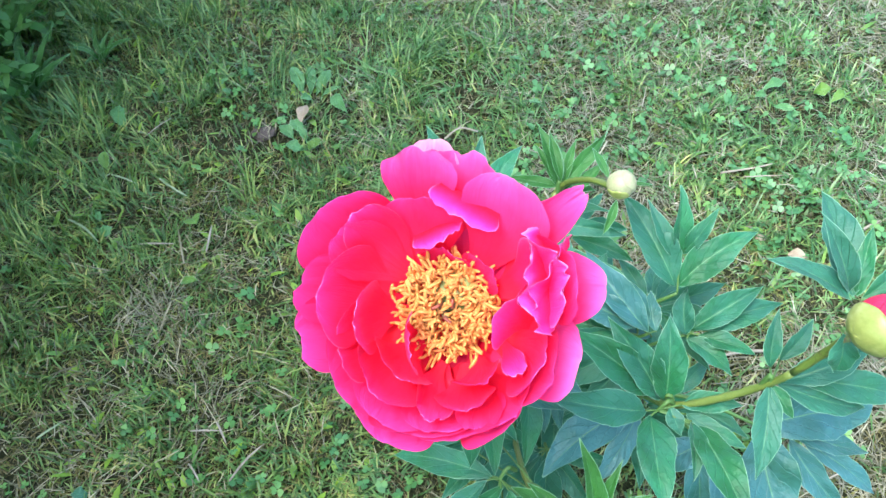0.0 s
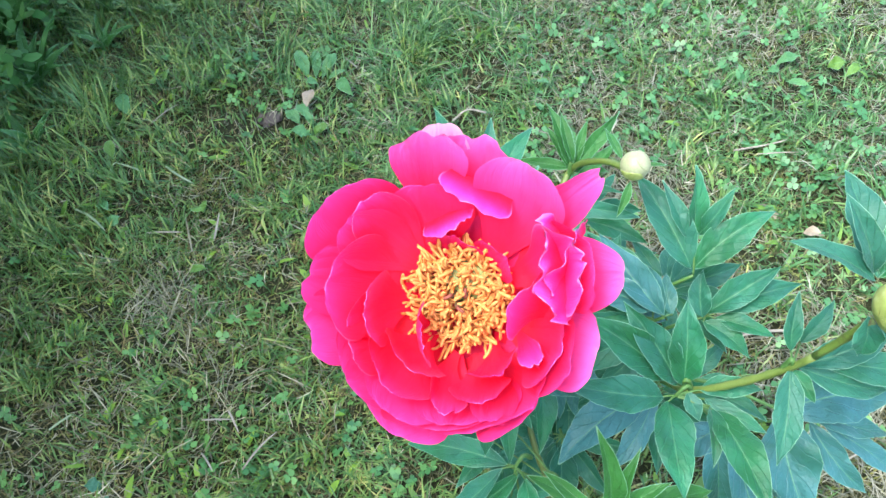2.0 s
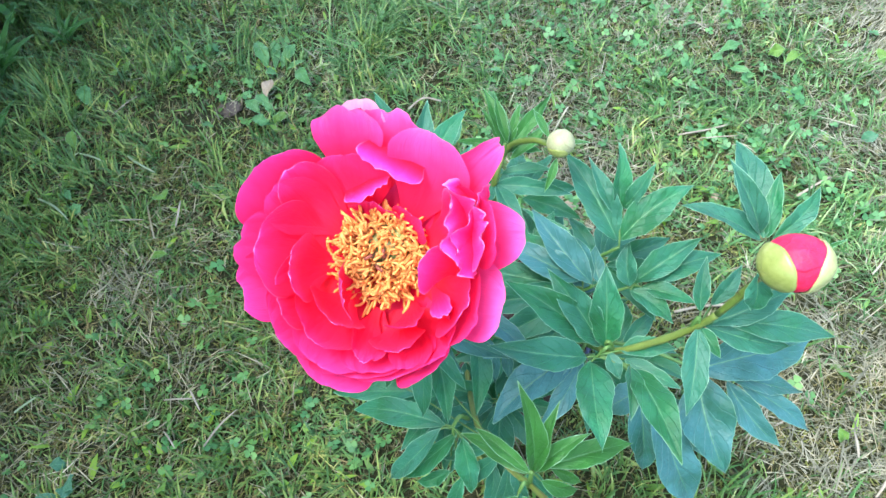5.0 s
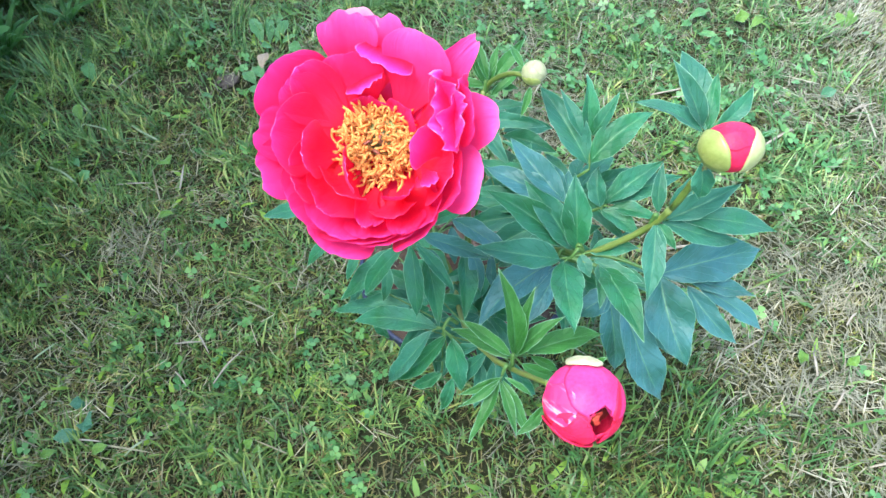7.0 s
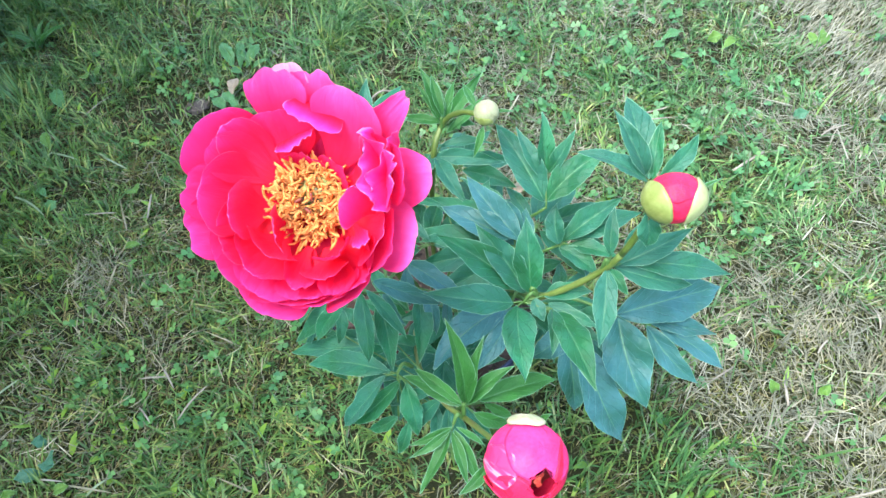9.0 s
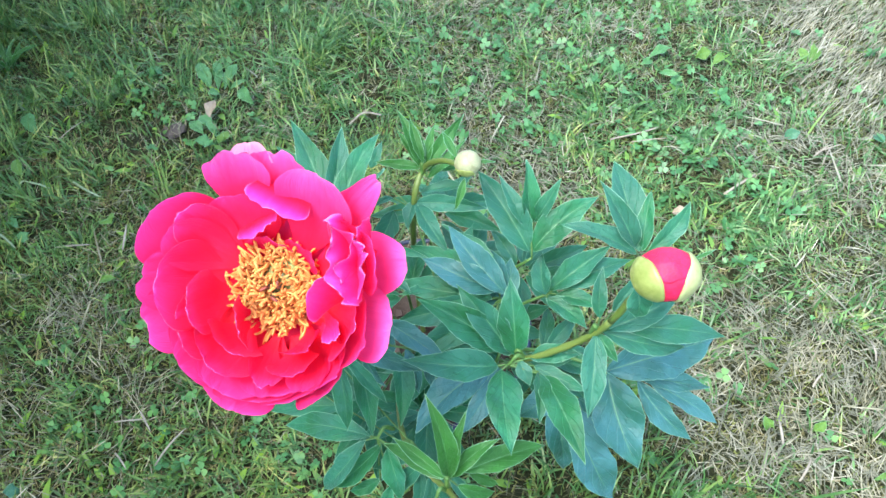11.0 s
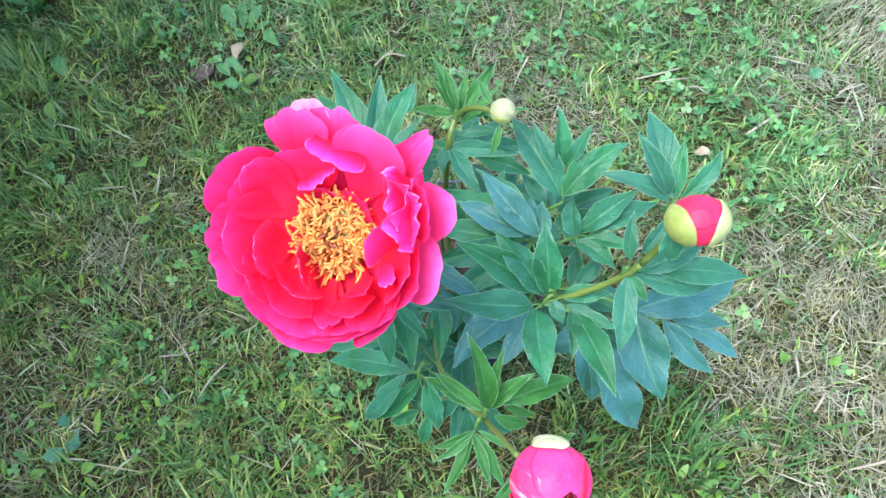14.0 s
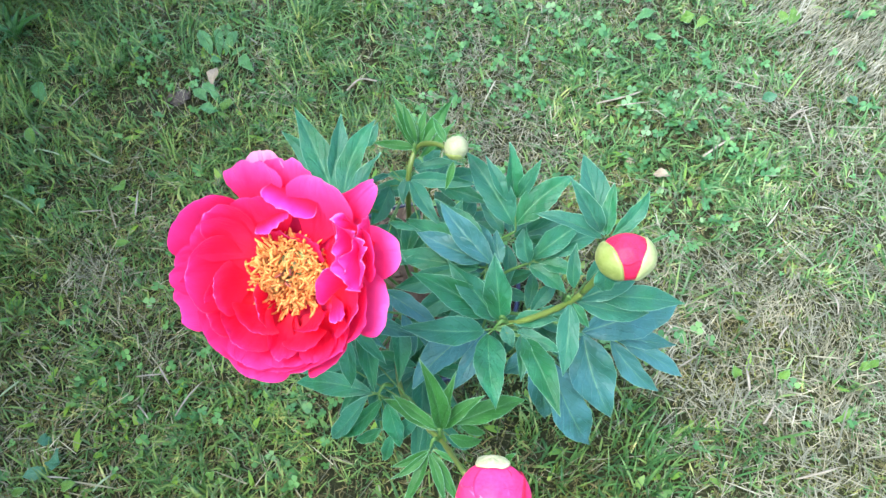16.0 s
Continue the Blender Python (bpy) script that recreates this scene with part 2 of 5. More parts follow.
sepal_white = plain("sepal_white", [(0.35, (0.28, 0.31, 0.15)), (0.52, (0.42, 0.42, 0.25)), (0.68, (0.52, 0.46, 0.34))], 60, 0.42, 0.15, spec=0.45)
bud_streaked = streaked_material()
soil_dark = plain("garden_soil", [(0.3, (0.02, 0.014, 0.01)), (0.6, (0.06, 0.042, 0.03)), (0.8, (0.12, 0.085, 0.06))], 35, 0.9, 0.9, 0.006, spec=0.2)
bark_brown = island("bark_chip", [(0.1, (0.02, 0.011, 0.008)), (0.6, (0.055, 0.034, 0.024)), (0.9, (0.12, 0.085, 0.065))], 0.8)
plastic_blue = plain("edging_plastic", [(0.3, (0.008, 0.012, 0.03)), (0.7, (0.02, 0.03, 0.07))], 80, 0.4, 0.1)
stone_grey = plain("stone", [(0.3, (0.04, 0.033, 0.028)), (0.7, (0.13, 0.11, 0.095))], 80, 0.9, 0.9, 0.004, spec=0.2)
twig_pale = plain("twig", [(0.3, (0.14, 0.125, 0.09)), (0.7, (0.3, 0.28, 0.22))], 60, 0.7, 0.4)
blade_pale = plain("pale_blade", [(0.3, (0.13, 0.2, 0.1)), (0.7, (0.3, 0.38, 0.24))], 60, 0.5, 0.3, trans=(0.3, 0.45, 0.15), amount=0.2)
litter_brown = plain("fallen_leaf", [(0.3, (0.15, 0.12, 0.08)), (0.7, (0.28, 0.24, 0.17))], 70, 0.7, 0.4)

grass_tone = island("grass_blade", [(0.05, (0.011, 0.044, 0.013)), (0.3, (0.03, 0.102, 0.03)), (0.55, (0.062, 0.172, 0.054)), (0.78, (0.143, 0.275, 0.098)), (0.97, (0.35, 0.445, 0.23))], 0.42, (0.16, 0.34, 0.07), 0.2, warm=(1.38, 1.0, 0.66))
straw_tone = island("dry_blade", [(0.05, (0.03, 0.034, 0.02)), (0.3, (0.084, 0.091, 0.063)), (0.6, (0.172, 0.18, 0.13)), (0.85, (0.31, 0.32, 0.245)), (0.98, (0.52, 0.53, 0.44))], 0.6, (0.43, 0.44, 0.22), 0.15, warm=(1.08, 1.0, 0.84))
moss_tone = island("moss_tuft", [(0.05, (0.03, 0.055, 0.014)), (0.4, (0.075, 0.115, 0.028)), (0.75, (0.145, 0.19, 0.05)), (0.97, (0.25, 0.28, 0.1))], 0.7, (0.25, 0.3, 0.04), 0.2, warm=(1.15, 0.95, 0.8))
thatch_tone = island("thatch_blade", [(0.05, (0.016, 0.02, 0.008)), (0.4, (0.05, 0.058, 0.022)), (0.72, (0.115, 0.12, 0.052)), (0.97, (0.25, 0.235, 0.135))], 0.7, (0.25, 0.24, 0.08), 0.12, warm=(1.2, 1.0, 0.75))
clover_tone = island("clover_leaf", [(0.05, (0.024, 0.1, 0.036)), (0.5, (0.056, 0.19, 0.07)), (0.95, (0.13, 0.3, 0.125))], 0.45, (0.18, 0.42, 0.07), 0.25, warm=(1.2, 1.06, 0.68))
hedge_tone = island("hedge_leaf", [(0.05, (0.012, 0.065, 0.011)), (0.5, (0.03, 0.125, 0.023)), (0.95, (0.08, 0.21, 0.05))], 0.5, (0.12, 0.32, 0.04), 0.25)
fresh_tone = island("fresh_weed_leaf", [(0.05, (0.04, 0.125, 0.03)), (0.5, (0.085, 0.21, 0.048)), (0.95, (0.14, 0.3, 0.055))], 0.5, (0.3, 0.5, 0.04), 0.3, warm=(1.4, 1.15, 0.6))


def lawn_material():
    m = Mat("lawn_thatch", 0.95)
    a = m.noise(3.0, 5)
    b = m.noise(45, 6, rough=0.7)
    c = m.noise(330, 5, stretch=(1, 2.6, 1), rough=0.8)
    tone = m.ramp(b, [(0.3, (0.012, 0.013, 0.006)), (0.45, (0.03, 0.034, 0.014)), (0.6, (0.06, 0.066, 0.028)), (0.75, (0.12, 0.115, 0.065))])
    tone = m.mix(m.math("MULTIPLY", a, 0.5), tone, (0.07, 0.105, 0.03))
    tone = m.mix(m.ramp(c, [(0.38, (0, 0, 0)), (0.62, (1, 1, 1))]), (0.024, 0.025, 0.012), tone)
    # farther off the sward closes over the earth
    place = m.node("ShaderNodeTexCoord")
    reach = m.node("ShaderNodeVectorMath")
    reach.operation = "LENGTH"
    m.link(place.outputs["Object"], reach.inputs[0])
    sward = m.mix(b, (0.012, 0.035, 0.01), (0.05, 0.085, 0.026))
    sward = m.mix(m.math("MULTIPLY", a, 0.5), sward, (0.07, 0.08, 0.035))
    spread = m.math("MINIMUM", m.math("MAXIMUM", m.math("MULTIPLY_ADD", reach.outputs["Value"], 0.8, -1.0), 0.0), 1.0)
    tone = m.mix(spread, tone, sward)
    m.color(tone)
    m.b.inputs["Specular IOR Level"].default_value = 0.15
    m.bump(m.math("ADD", b, c), 0.9, 0.008)
    return m.m


lawn_ground = lawn_material()


# ---- building blocks ----
def part(name, data, material, parent=None, label="", smooth=True):
    """Links a bmesh or a mesh as one object under its thing."""
    if isinstance(data, bmesh.types.BMesh):
        mesh = bpy.data.meshes.new(name)
        data.to_mesh(mesh)
        data.free()
    else:
        mesh = data
    if material and not mesh.materials:
        mesh.materials.append(material)
    if smooth:
        mesh.polygons.foreach_set("use_smooth", [True] * len(mesh.polygons))
    ob = new(name, mesh)
    if parent:
        ob.parent = parent
    if label:
        ob["label"] = label
    return ob


def sheet(grid, edge=None):
    """A mesh from rows of points: the surface of a leaf or petal. edge: how far each point lies from the margin, in metres."""
    nv, nu = len(grid), len(grid[0])
    mesh = bpy.data.meshes.new("sheet")
    verts = [tuple(p) for row in grid for p in row]
    faces = [(j * nu + i, j * nu + i + 1, (j + 1) * nu + i + 1, (j + 1) * nu + i) for j in range(nv - 1) for i in range(nu - 1)]
    mesh.from_pydata(verts, [], faces)
    layer = mesh.uv_layers.new(name="uv")
    for loop in mesh.loops:
        j, i = divmod(loop.vertex_index, nu)
        layer.data[loop.index].uv = (i / (nu - 1), j / (nv - 1))
    if edge:
        inset = mesh.uv_layers.new(name="edge")
        for loop in mesh.loops:
            j, i = divmod(loop.vertex_index, nu)
            inset.data[loop.index].uv = (edge[j][i] * 1000, 0.0)
    return mesh


def tube(points, radii, sides=8):
    """A round stem along points."""
    bm = bmesh.new()
    pts = [Vector(p) for p in points]
    rings = []
    side = Vector((1, 0, 0.2))
    for k, p in enumerate(pts):
        d = (pts[min(k + 1, len(pts) - 1)] - pts[max(k - 1, 0)]).normalized()
        a = (side - d * side.dot(d)).normalized()
        b = d.cross(a)
        r = radii[k] if isinstance(radii, (list, tuple)) else radii
        rings.append([bm.verts.new(p + (a * math.cos(q) + b * math.sin(q)) * r) for q in (2 * math.pi * s / sides for s in range(sides))])
    for r0, r1 in zip(rings, rings[1:]):
        for s in range(sides):
            bm.faces.new((r0[s], r0[(s + 1) % sides], r1[(s + 1) % sides], r1[s]))
    bm.faces.new(rings[0][::-1])
    bm.faces.new(rings[-1])
    return bm


def curve(points, n=12):
    """Points of a smooth line through the given ones (Catmull-Rom)."""
    p = [Vector(q) for q in points]
    p = [p[0] * 2 - p[1], *p, p[-1] * 2 - p[-2]]
    out = []
    for k in range(1, len(p) - 2):
        for s in range(n):
            t = s / n
            a, b, c, d = p[k - 1], p[k], p[k + 1], p[k + 2]
            out.append(0.5 * ((2 * b) + (c - a) * t + (2 * a - 5 * b + 4 * c - d) * t * t + (3 * b - a - 3 * c + d) * t ** 3))
    out.append(p[-2])
    return out


def leaflet(base, tip, width, rng, facing=(0, -0.35, 0.94), fold=0.42, arch=0.07, nu=13, nv=31, belly=0.42):
    """One pointed leaflet: folded along its midrib, arched, with a wavy margin."""
    base, tip = Vector(base), Vector(tip)
    along = tip - base
    length = along.length
    along.normalize()
    up = Vector(facing) + Vector((rng.uniform(-0.25, 0.25), rng.uniform(-0.25, 0.25), 0))
    up = (up - along * up.dot(along)).normalized()
    side = along.cross(up)
    bend = rng.uniform(-0.06, 0.06) * length
    spin = rng.uniform(-0.55, 0.55)
    ph, wav = rng.uniform(0, 6.3), rng.uniform(0.02, 0.055)
    pb = rng.uniform(0, 6.3)
    fold *= rng.uniform(0.9, 1.9)
    droop = rng.uniform(0.0, 0.07)
    half = width * length * 0.46
    rows, edge = [], []
    for j in range(nv):
        v = j / (nv - 1)
        k = 1.3 * belly / (1 - belly)
        w = v ** k * (1 - v) ** 1.3 / (belly ** k * (1 - belly) ** 1.3)
        w = half * w ** 0.92 + half * 0.02
        if j == nv - 1:
            w = half * 0.01
        centre = base + along * (v * length) + up * (arch * length * 4 * v * (1 - v) - droop * length * v ** 4) + side * (bend * 4 * v * (1 - v))
        row, near = [], []
        nick = [rng.uniform(-0.03, 0.03), rng.uniform(-0.03, 0.03)]
        for i in range(nu):
            u = 2 * i / (nu - 1) - 1
            near.append((1 - abs(u)) * w)
            flank = pb if u > 0 else ph
            u *= 1 + nick[u > 0] * abs(u) ** 3
            u *= 1 + 0.07 * math.sin(8 * v + flank) + 0.035 * math.sin(19 * v + 2 * flank)
            lift = fold * abs(u) * w - 0.16 * w * u * u + math.sin(v * 13 + ph + 2 * u) * wav * half * abs(u) * 3 + 0.03 * half * math.sin(23 * v + flank) * abs(u)
            row.append(centre + (side * math.cos(spin * v) + up * math.sin(spin * v)) * (u * w) + (up * math.cos(spin * v) - side * math.sin(spin * v)) * lift)
        rows.append(row)
        edge.append(near)
    return sheet(rows, edge)


# ---- the ground ----
def field(x, y, scale, seed):
    """Smooth value noise between 0 and 1."""
    g = np.random.default_rng(seed).random((97, 97))
    fx, fy = (x + 40.0) * scale, (y + 40.0) * scale
    ix, iy = np.floor(fx).astype(int), np.floor(fy).astype(int)
    tx, ty = fx - ix, fy - iy
    tx, ty = tx * tx * (3 - 2 * tx), ty * ty * (3 - 2 * ty)
    a, b = g[ix % 97, iy % 97], g[(ix + 1) % 97, iy % 97]
    c, d = g[ix % 97, (iy + 1) % 97], g[(ix + 1) % 97, (iy + 1) % 97]
    return (a * (1 - tx) + b * tx) * (1 - ty) + (c * (1 - tx) + d * tx) * ty


def spot(x, y, cx, cy, r):
    return np.exp(-((x - cx) ** 2 + (y - cy) ** 2) / (r * r))


def relief(x, y):
    return 0.012 * (field(x, y, 6.0, 11) - 0.5) + 0.008 * (field(x, y, 22.0, 12) - 0.5)


def build_ground():
    near = np.arange(-1.6, 1.61, 0.04)
    far = np.array([2, 3, 5, 9, 18, 45, 120, 400.0])
    xs = np.concatenate([-far[::-1], near, far])
    ys = xs + 0.7
    nx = len(xs)
    gx, gy = np.meshgrid(xs, ys)
    gz = relief(gx, gy)
    verts = np.stack([gx, gy, gz], -1).reshape(-1, 3)
    faces = [(j * nx + i, j * nx + i + 1, (j + 1) * nx + i + 1, (j + 1) * nx + i) for j in range(nx - 1) for i in range(nx - 1)]
    mesh = bpy.data.meshes.new("ground")
    mesh.from_pydata(verts.tolist(), [], faces)
    ob = part("ground", mesh, lawn_ground)
    tagged(ob, "mossy earth and matted thatch of a garden lawn", "ground", kind="structure")


build_ground()


def raw_mesh(name, verts, faces, material):
    mesh = bpy.data.meshes.new(name)
    nf, k = faces.shape
    mesh.vertices.add(len(verts))
    mesh.vertices.foreach_set("co", verts.astype(np.float32).ravel())
    mesh.loops.add(nf * k)
    mesh.loops.foreach_set("vertex_index", faces.astype(np.int32).ravel())
    mesh.polygons.add(nf)
    mesh.polygons.foreach_set("loop_start", np.arange(nf, dtype=np.int32) * k)
    mesh.update(calc_edges=True)
    mesh.validate()
    return part(name, mesh, material)


def blades(name, x, y, z, length, width, lean, turn, droop, material, short=False):
    """Grass blades: a tapered strip of three bends each, or of two where they are short, set at x, y, z."""
    n = len(x)
    steps = (0.0, 0.5, 1.0) if short else (0.0, 0.35, 0.7, 1.0)
    taper = (0.9, 0.9, 0.12) if short else (0.8, 1.0, 0.75, 0.08)
    dirx, diry = np.cos(turn), np.sin(turn)
    sx, sy = -diry, dirx
    pos = np.stack([x, y, z], -1)
    rows = []
    ang = lean.copy()
    prev = 0.0
    for k, s in enumerate(steps):
        seg = (s - prev) * length
        prev = s
        if k:
            pos = pos + np.stack([dirx * np.sin(ang) * seg, diry * np.sin(ang) * seg, np.cos(ang) * seg], -1)
            pos[:, 2] = np.maximum(pos[:, 2], 0.002)
            ang = np.minimum(ang + droop, 1.75)
        w = width * taper[k] * 0.5
        off = np.stack([sx * w, sy * w, np.zeros(n)], -1)
        rows += [pos - off, pos + off]
    verts = np.stack(rows, 1).reshape(-1, 3)
    base = (np.arange(n) * 2 * len(steps))[:, None, None]
    quads = np.array([[2 * k, 2 * k + 1, 2 * k + 3, 2 * k + 2] for k in range(len(steps) - 1)])[None] + base
    return raw_mesh(name, verts, quads.reshape(-1, 4), material)


def coarse(x, y):
    """Blades grow broader and longer where the lawn is built more thinly."""
    d = np.maximum(np.maximum(np.abs(x) - 1.3, np.abs(y - 0.875) - 0.95), 0)
    return 1 + 1.8 * np.clip(d / 2.0, 0, 1)


LAWN_X, LAWN_Y = (-1.2, 1.2), (-0.1, 1.65)


def dryness(x, y):
    """How much of the lawn is straw at a place."""
    d = 0.13 + 0.42 * np.clip(x + 0.35, 0, 1) + 0.5 * (field(x, y, 5.0, 3) - 0.5) + 0.3 * (field(x, y, 14.0, 4) - 0.5)
    d = d + 1.2 * spot(x, y, 0.87, 0.98, 0.18) + 0.45 * spot(x, y, 0.5, 0.40, 0.16) + 0.4 * spot(x, y, 0.2, 0.66, 0.14) + 1.1 * spot(x, y, -0.46, 0.648, 0.045) + 0.6 * spot(x, y, -0.36, 1.0, 0.05) + 0.7 * spot(x, y, 0.69, 0.79, 0.05) + 0.4 * spot(x, y, 0.17, 0.84, 0.1) + 0.3 * spot(x, y, 0.475, 0.32, 0.12)
    d = d - 0.7 * spot(x, y, 0.3, 0.25, 0.18) - 0.15 * spot(x, y, -0.1, 0.3, 0.2) - 0.35 * spot(x, y, -0.75, 1.15, 0.4) - 0.45 * spot(x, y, 0.46, 0.68, 0.1) - 0.3 * spot(x, y, 0.6, 1.0, 0.15) - 0.3 * spot(x, y, 0.48, 0.8, 0.25)
    return np.clip(d, 0.03, 0.95)


def bare(x, y):
    """Places where the grass gives way to earth, and one thinned spot that imitates deep shadow."""
    # the last spot shows dark ground in place of deep shadow near the bud
    return np.clip(1.2 * spot(x, y, 0.035, 0.53, 0.13) + 0.8 * spot(x, y, -0.36, 0.99, 0.05) + 0.5 * spot(x, y, -0.25, 1.03, 0.04) + 0.4 * spot(x, y, 0.69, 0.79, 0.04) + 0.55 * spot(x, y, 0.0, 0.265, 0.07), 0, 1)


def scatter(rng, n):
    x = rng.uniform(*LAWN_X, n) + rng.normal(0, 0.15, n)
    y = rng.uniform(*LAWN_Y, n) + rng.normal(0, 0.15, n)
    # beyond the middle the lawn goes on, ever more thinly built
    m = int(n * 0.5)
    r = 0.9 + 4.0 * rng.random(m) ** 1.7
    a = rng.uniform(0, 2 * np.pi, m)
    fx, fy = r * np.cos(a) * 1.25, 0.85 + r * np.sin(a)
    out = (fx < LAWN_X[0]) | (fx > LAWN_X[1]) | (fy < LAWN_Y[0]) | (fy > LAWN_Y[1])
    return np.concatenate([x, fx[out]]), np.concatenate([y, fy[out]])


def build_lawn():
    rng = np.random.default_rng(5)
    # standing green blades
    x, y = scatter(rng, 196000)
    keep = rng.random(len(x)) < (1.12 - dryness(x, y)) * (1 - bare(x, y)) * (1 - 0.25 * spot(x, y, 0.28, 0.22, 0.2)) * np.clip(0.04 + 1.9 * field(x, y, 9.0, 8) * field(x, y, 30.0, 9) + 0.45 * (field(x, y, 48.0, 10) > 0.62), 0, 1)
    x, y = x[keep], y[keep]
    n = len(x)
    tall = 1 + 0.35 * spot(x, y, 0.3, 0.25, 0.15) + 0.8 * spot(x, y, -0.1, 1.15, 0.2) + 1.2 * spot(x, y, -0.95, 1.35, 0.4)
    length = rng.gamma(6, 0.0036, n) * coarse(x, y) * tall * (0.4 + 1.3 * field(x, y, 16.0, 51))
    upright = np.clip(0.9 * spot(x, y, 0.3, 0.25, 0.2) + 0.5 * np.clip(-0.1 - x, 0, 0.5), 0, 0.6)
    lean = np.clip(rng.normal(0.92, 0.42, n) - upright, 0.03, 1.5)
    turn = np.where(rng.random(n) < 0.6, rng.normal(0, 0.7, n) + 9.0 * field(x, y, 22.0, 23), rng.uniform(0, 2 * np.pi, n))
    grass = blades("grass", x, y, relief(x, y), length, rng.uniform(0.0012, 0.0036, n) * (0.75 + 0.5 * field(x, y, 12.0, 53)) * coarse(x, y) ** 1.3, lean, turn, rng.uniform(0.02, 0.45, n), grass_tone)
    tagged(grass, "short uneven green lawn grass with lush and thin patches", "grass", kind="stuff")
    # dry blades lying over one another
    x, y = scatter(rng, 204000)
    keep = rng.random(len(x)) < (0.03 + 0.95 * dryness(x, y)) * (1 - 0.7 * bare(x, y)) * np.clip(0.25 + 1.3 * field(x, y, 26.0, 14), 0, 1)
    x, y = x[keep], y[keep]
    n = len(x)
    lean = np.clip(rng.normal(1.42, 0.16, n), 0.7, 1.62)
    turn = rng.normal(0, 0.8, n) + 12.0 * field(x, y, 6.0, 21) + np.pi * (rng.random(n) < 0.5)
    # the dry corner lies flat in one direction
    turn = np.where(spot(x, y, 0.87, 0.98, 0.2) > 0.35, rng.normal(0.6, 0.3, n), turn)
    straw = blades("dry_grass", x, y, relief(x, y) + rng.uniform(0.001, 0.014, n), rng.gamma(5, 0.0048, n) * coarse(x, y), rng.uniform(0.0006, 0.0017, n) * coarse(x, y), lean, turn, rng.uniform(-0.25, 0.4, n), straw_tone)
    tagged(straw, "pale dry straw and mown grass lying matted in the lawn", "dry grass", kind="stuff")
    # low olive moss between the tufts
    x, y = scatter(rng, 150000)
    keep = rng.random(len(x)) < np.clip(2.8 * field(x, y, 11.0, 71) * field(x, y, 27.0, 72) - 0.3 + 0.5 * np.clip(-0.1 - x, 0, 0.4) + 0.35 * spot(x, y, 0.28, 0.22, 0.25), 0, 1) * (1 - bare(x, y))
    x, y = x[keep], y[keep]
    n = len(x)
    moss = blades("moss", x, y, relief(x, y), rng.uniform(0.006, 0.015, n) * coarse(x, y), rng.uniform(0.0012, 0.0026, n) * coarse(x, y), np.clip(rng.normal(0.7, 0.4, n), 0.05, 1.4), rng.uniform(0, 2 * np.pi, n), rng.uniform(0.0, 0.5, n), moss_tone, True)
    tagged(moss, "low olive-yellow moss in soft patches between grass tufts", "moss", kind="stuff")
    # brown and olive thatch over the earth
    x, y = scatter(rng, 120000)
    keep = rng.random(len(x)) < (0.35 + 0.65 * field(x, y, 19.0, 81)) * (1 - bare(x, y))
    x, y = x[keep], y[keep]
    n = len(x)
    thatch = blades("thatch", x, y, relief(x, y) + rng.uniform(0.0, 0.006, n), rng.gamma(5, 0.0034, n) * coarse(x, y), rng.uniform(0.0008, 0.002, n) * coarse(x, y), np.clip(rng.normal(1.35, 0.2, n), 0.6, 1.6), rng.normal(0, 1.0, n) + 14.0 * field(x, y, 12.0, 82), rng.uniform(-0.3, 0.4, n), thatch_tone, True)
    tagged(thatch, "short brown and olive thatch matted under the grass", "thatch", kind="stuff")
    # broad small leaves of clover and other lawn weeds
    x, y = scatter(rng, 28500)
    amount = 0.02 + 0.25 * (field(x, y, 7.0, 33) > 0.74) + 0.5 * spot(x, y, 0.50, 0.93, 0.16) + 0.75 * spot(x, y, 0.50, 0.70, 0.10) + 0.2 * spot(x, y, -0.40, 0.42, 0.18) + 0.4 * spot(x, y, 0.25, 1.05, 0.14) + 0.25 * spot(x, y, 0.30, 1.3, 0.3)
    keep = rng.random(len(x)) < amount * (1 - bare(x, y)) * np.clip(1.9 * field(x, y, 16.0, 31) - 0.25, 0, 1)
    x, y = x[keep], y[keep]
    n = len(x)
    verts, ring = [], 7
    size = rng.uniform(0.0022, 0.0058, n) * coarse(x, y)
    z = relief(x, y) + rng.uniform(0.004, 0.022, n)
    spin = rng.uniform(0, 2 * np.pi, n)
    tx, ty = rng.normal(0, 0.5, n), rng.normal(-0.1, 0.5, n)
    for lobe in range(3):
        a0 = spin + lobe * 2.094
        for k in range(ring):
            q = 2 * np.pi * k / ring
            lx = size * (1.0 + 0.95 * math.cos(q))
            ly = size * 0.85 * math.sin(q) * (1.1 + 0.25 * math.cos(q))
            if k == 0:
                lx = lx * 0.9
            px, py = lx * np.cos(a0) - ly * np.sin(a0), lx * np.sin(a0) + ly * np.cos(a0)
            verts.append(np.stack([x + px, y + py, z + px * tx + py * ty + 0.15 * np.abs(ly)], -1))
    verts = np.stack(verts, 1).reshape(-1, 3)
    base = (np.arange(n) * 3 * ring)[:, None, None]
    faces = np.array([[lobe * ring + k for k in range(ring)] for lobe in range(3)])[None] + base
    clover = raw_mesh("clover", verts, faces.reshape(-1, ring), clover_tone)
    tagged(clover, "three-lobed clover leaves in loose patches among the grass", "clover", kind="stuff")
    # small broad weed leaves
    x, y = scatter(rng, 6100)
    keep = rng.random(len(x)) < (0.25 + 0.75 * field(x, y, 8.0, 61)) * (1.0 - 0.8 * dryness(x, y)) * (1 - bare(x, y)) * 0.5
    x, y = x[keep], y[keep]
    n = len(x)
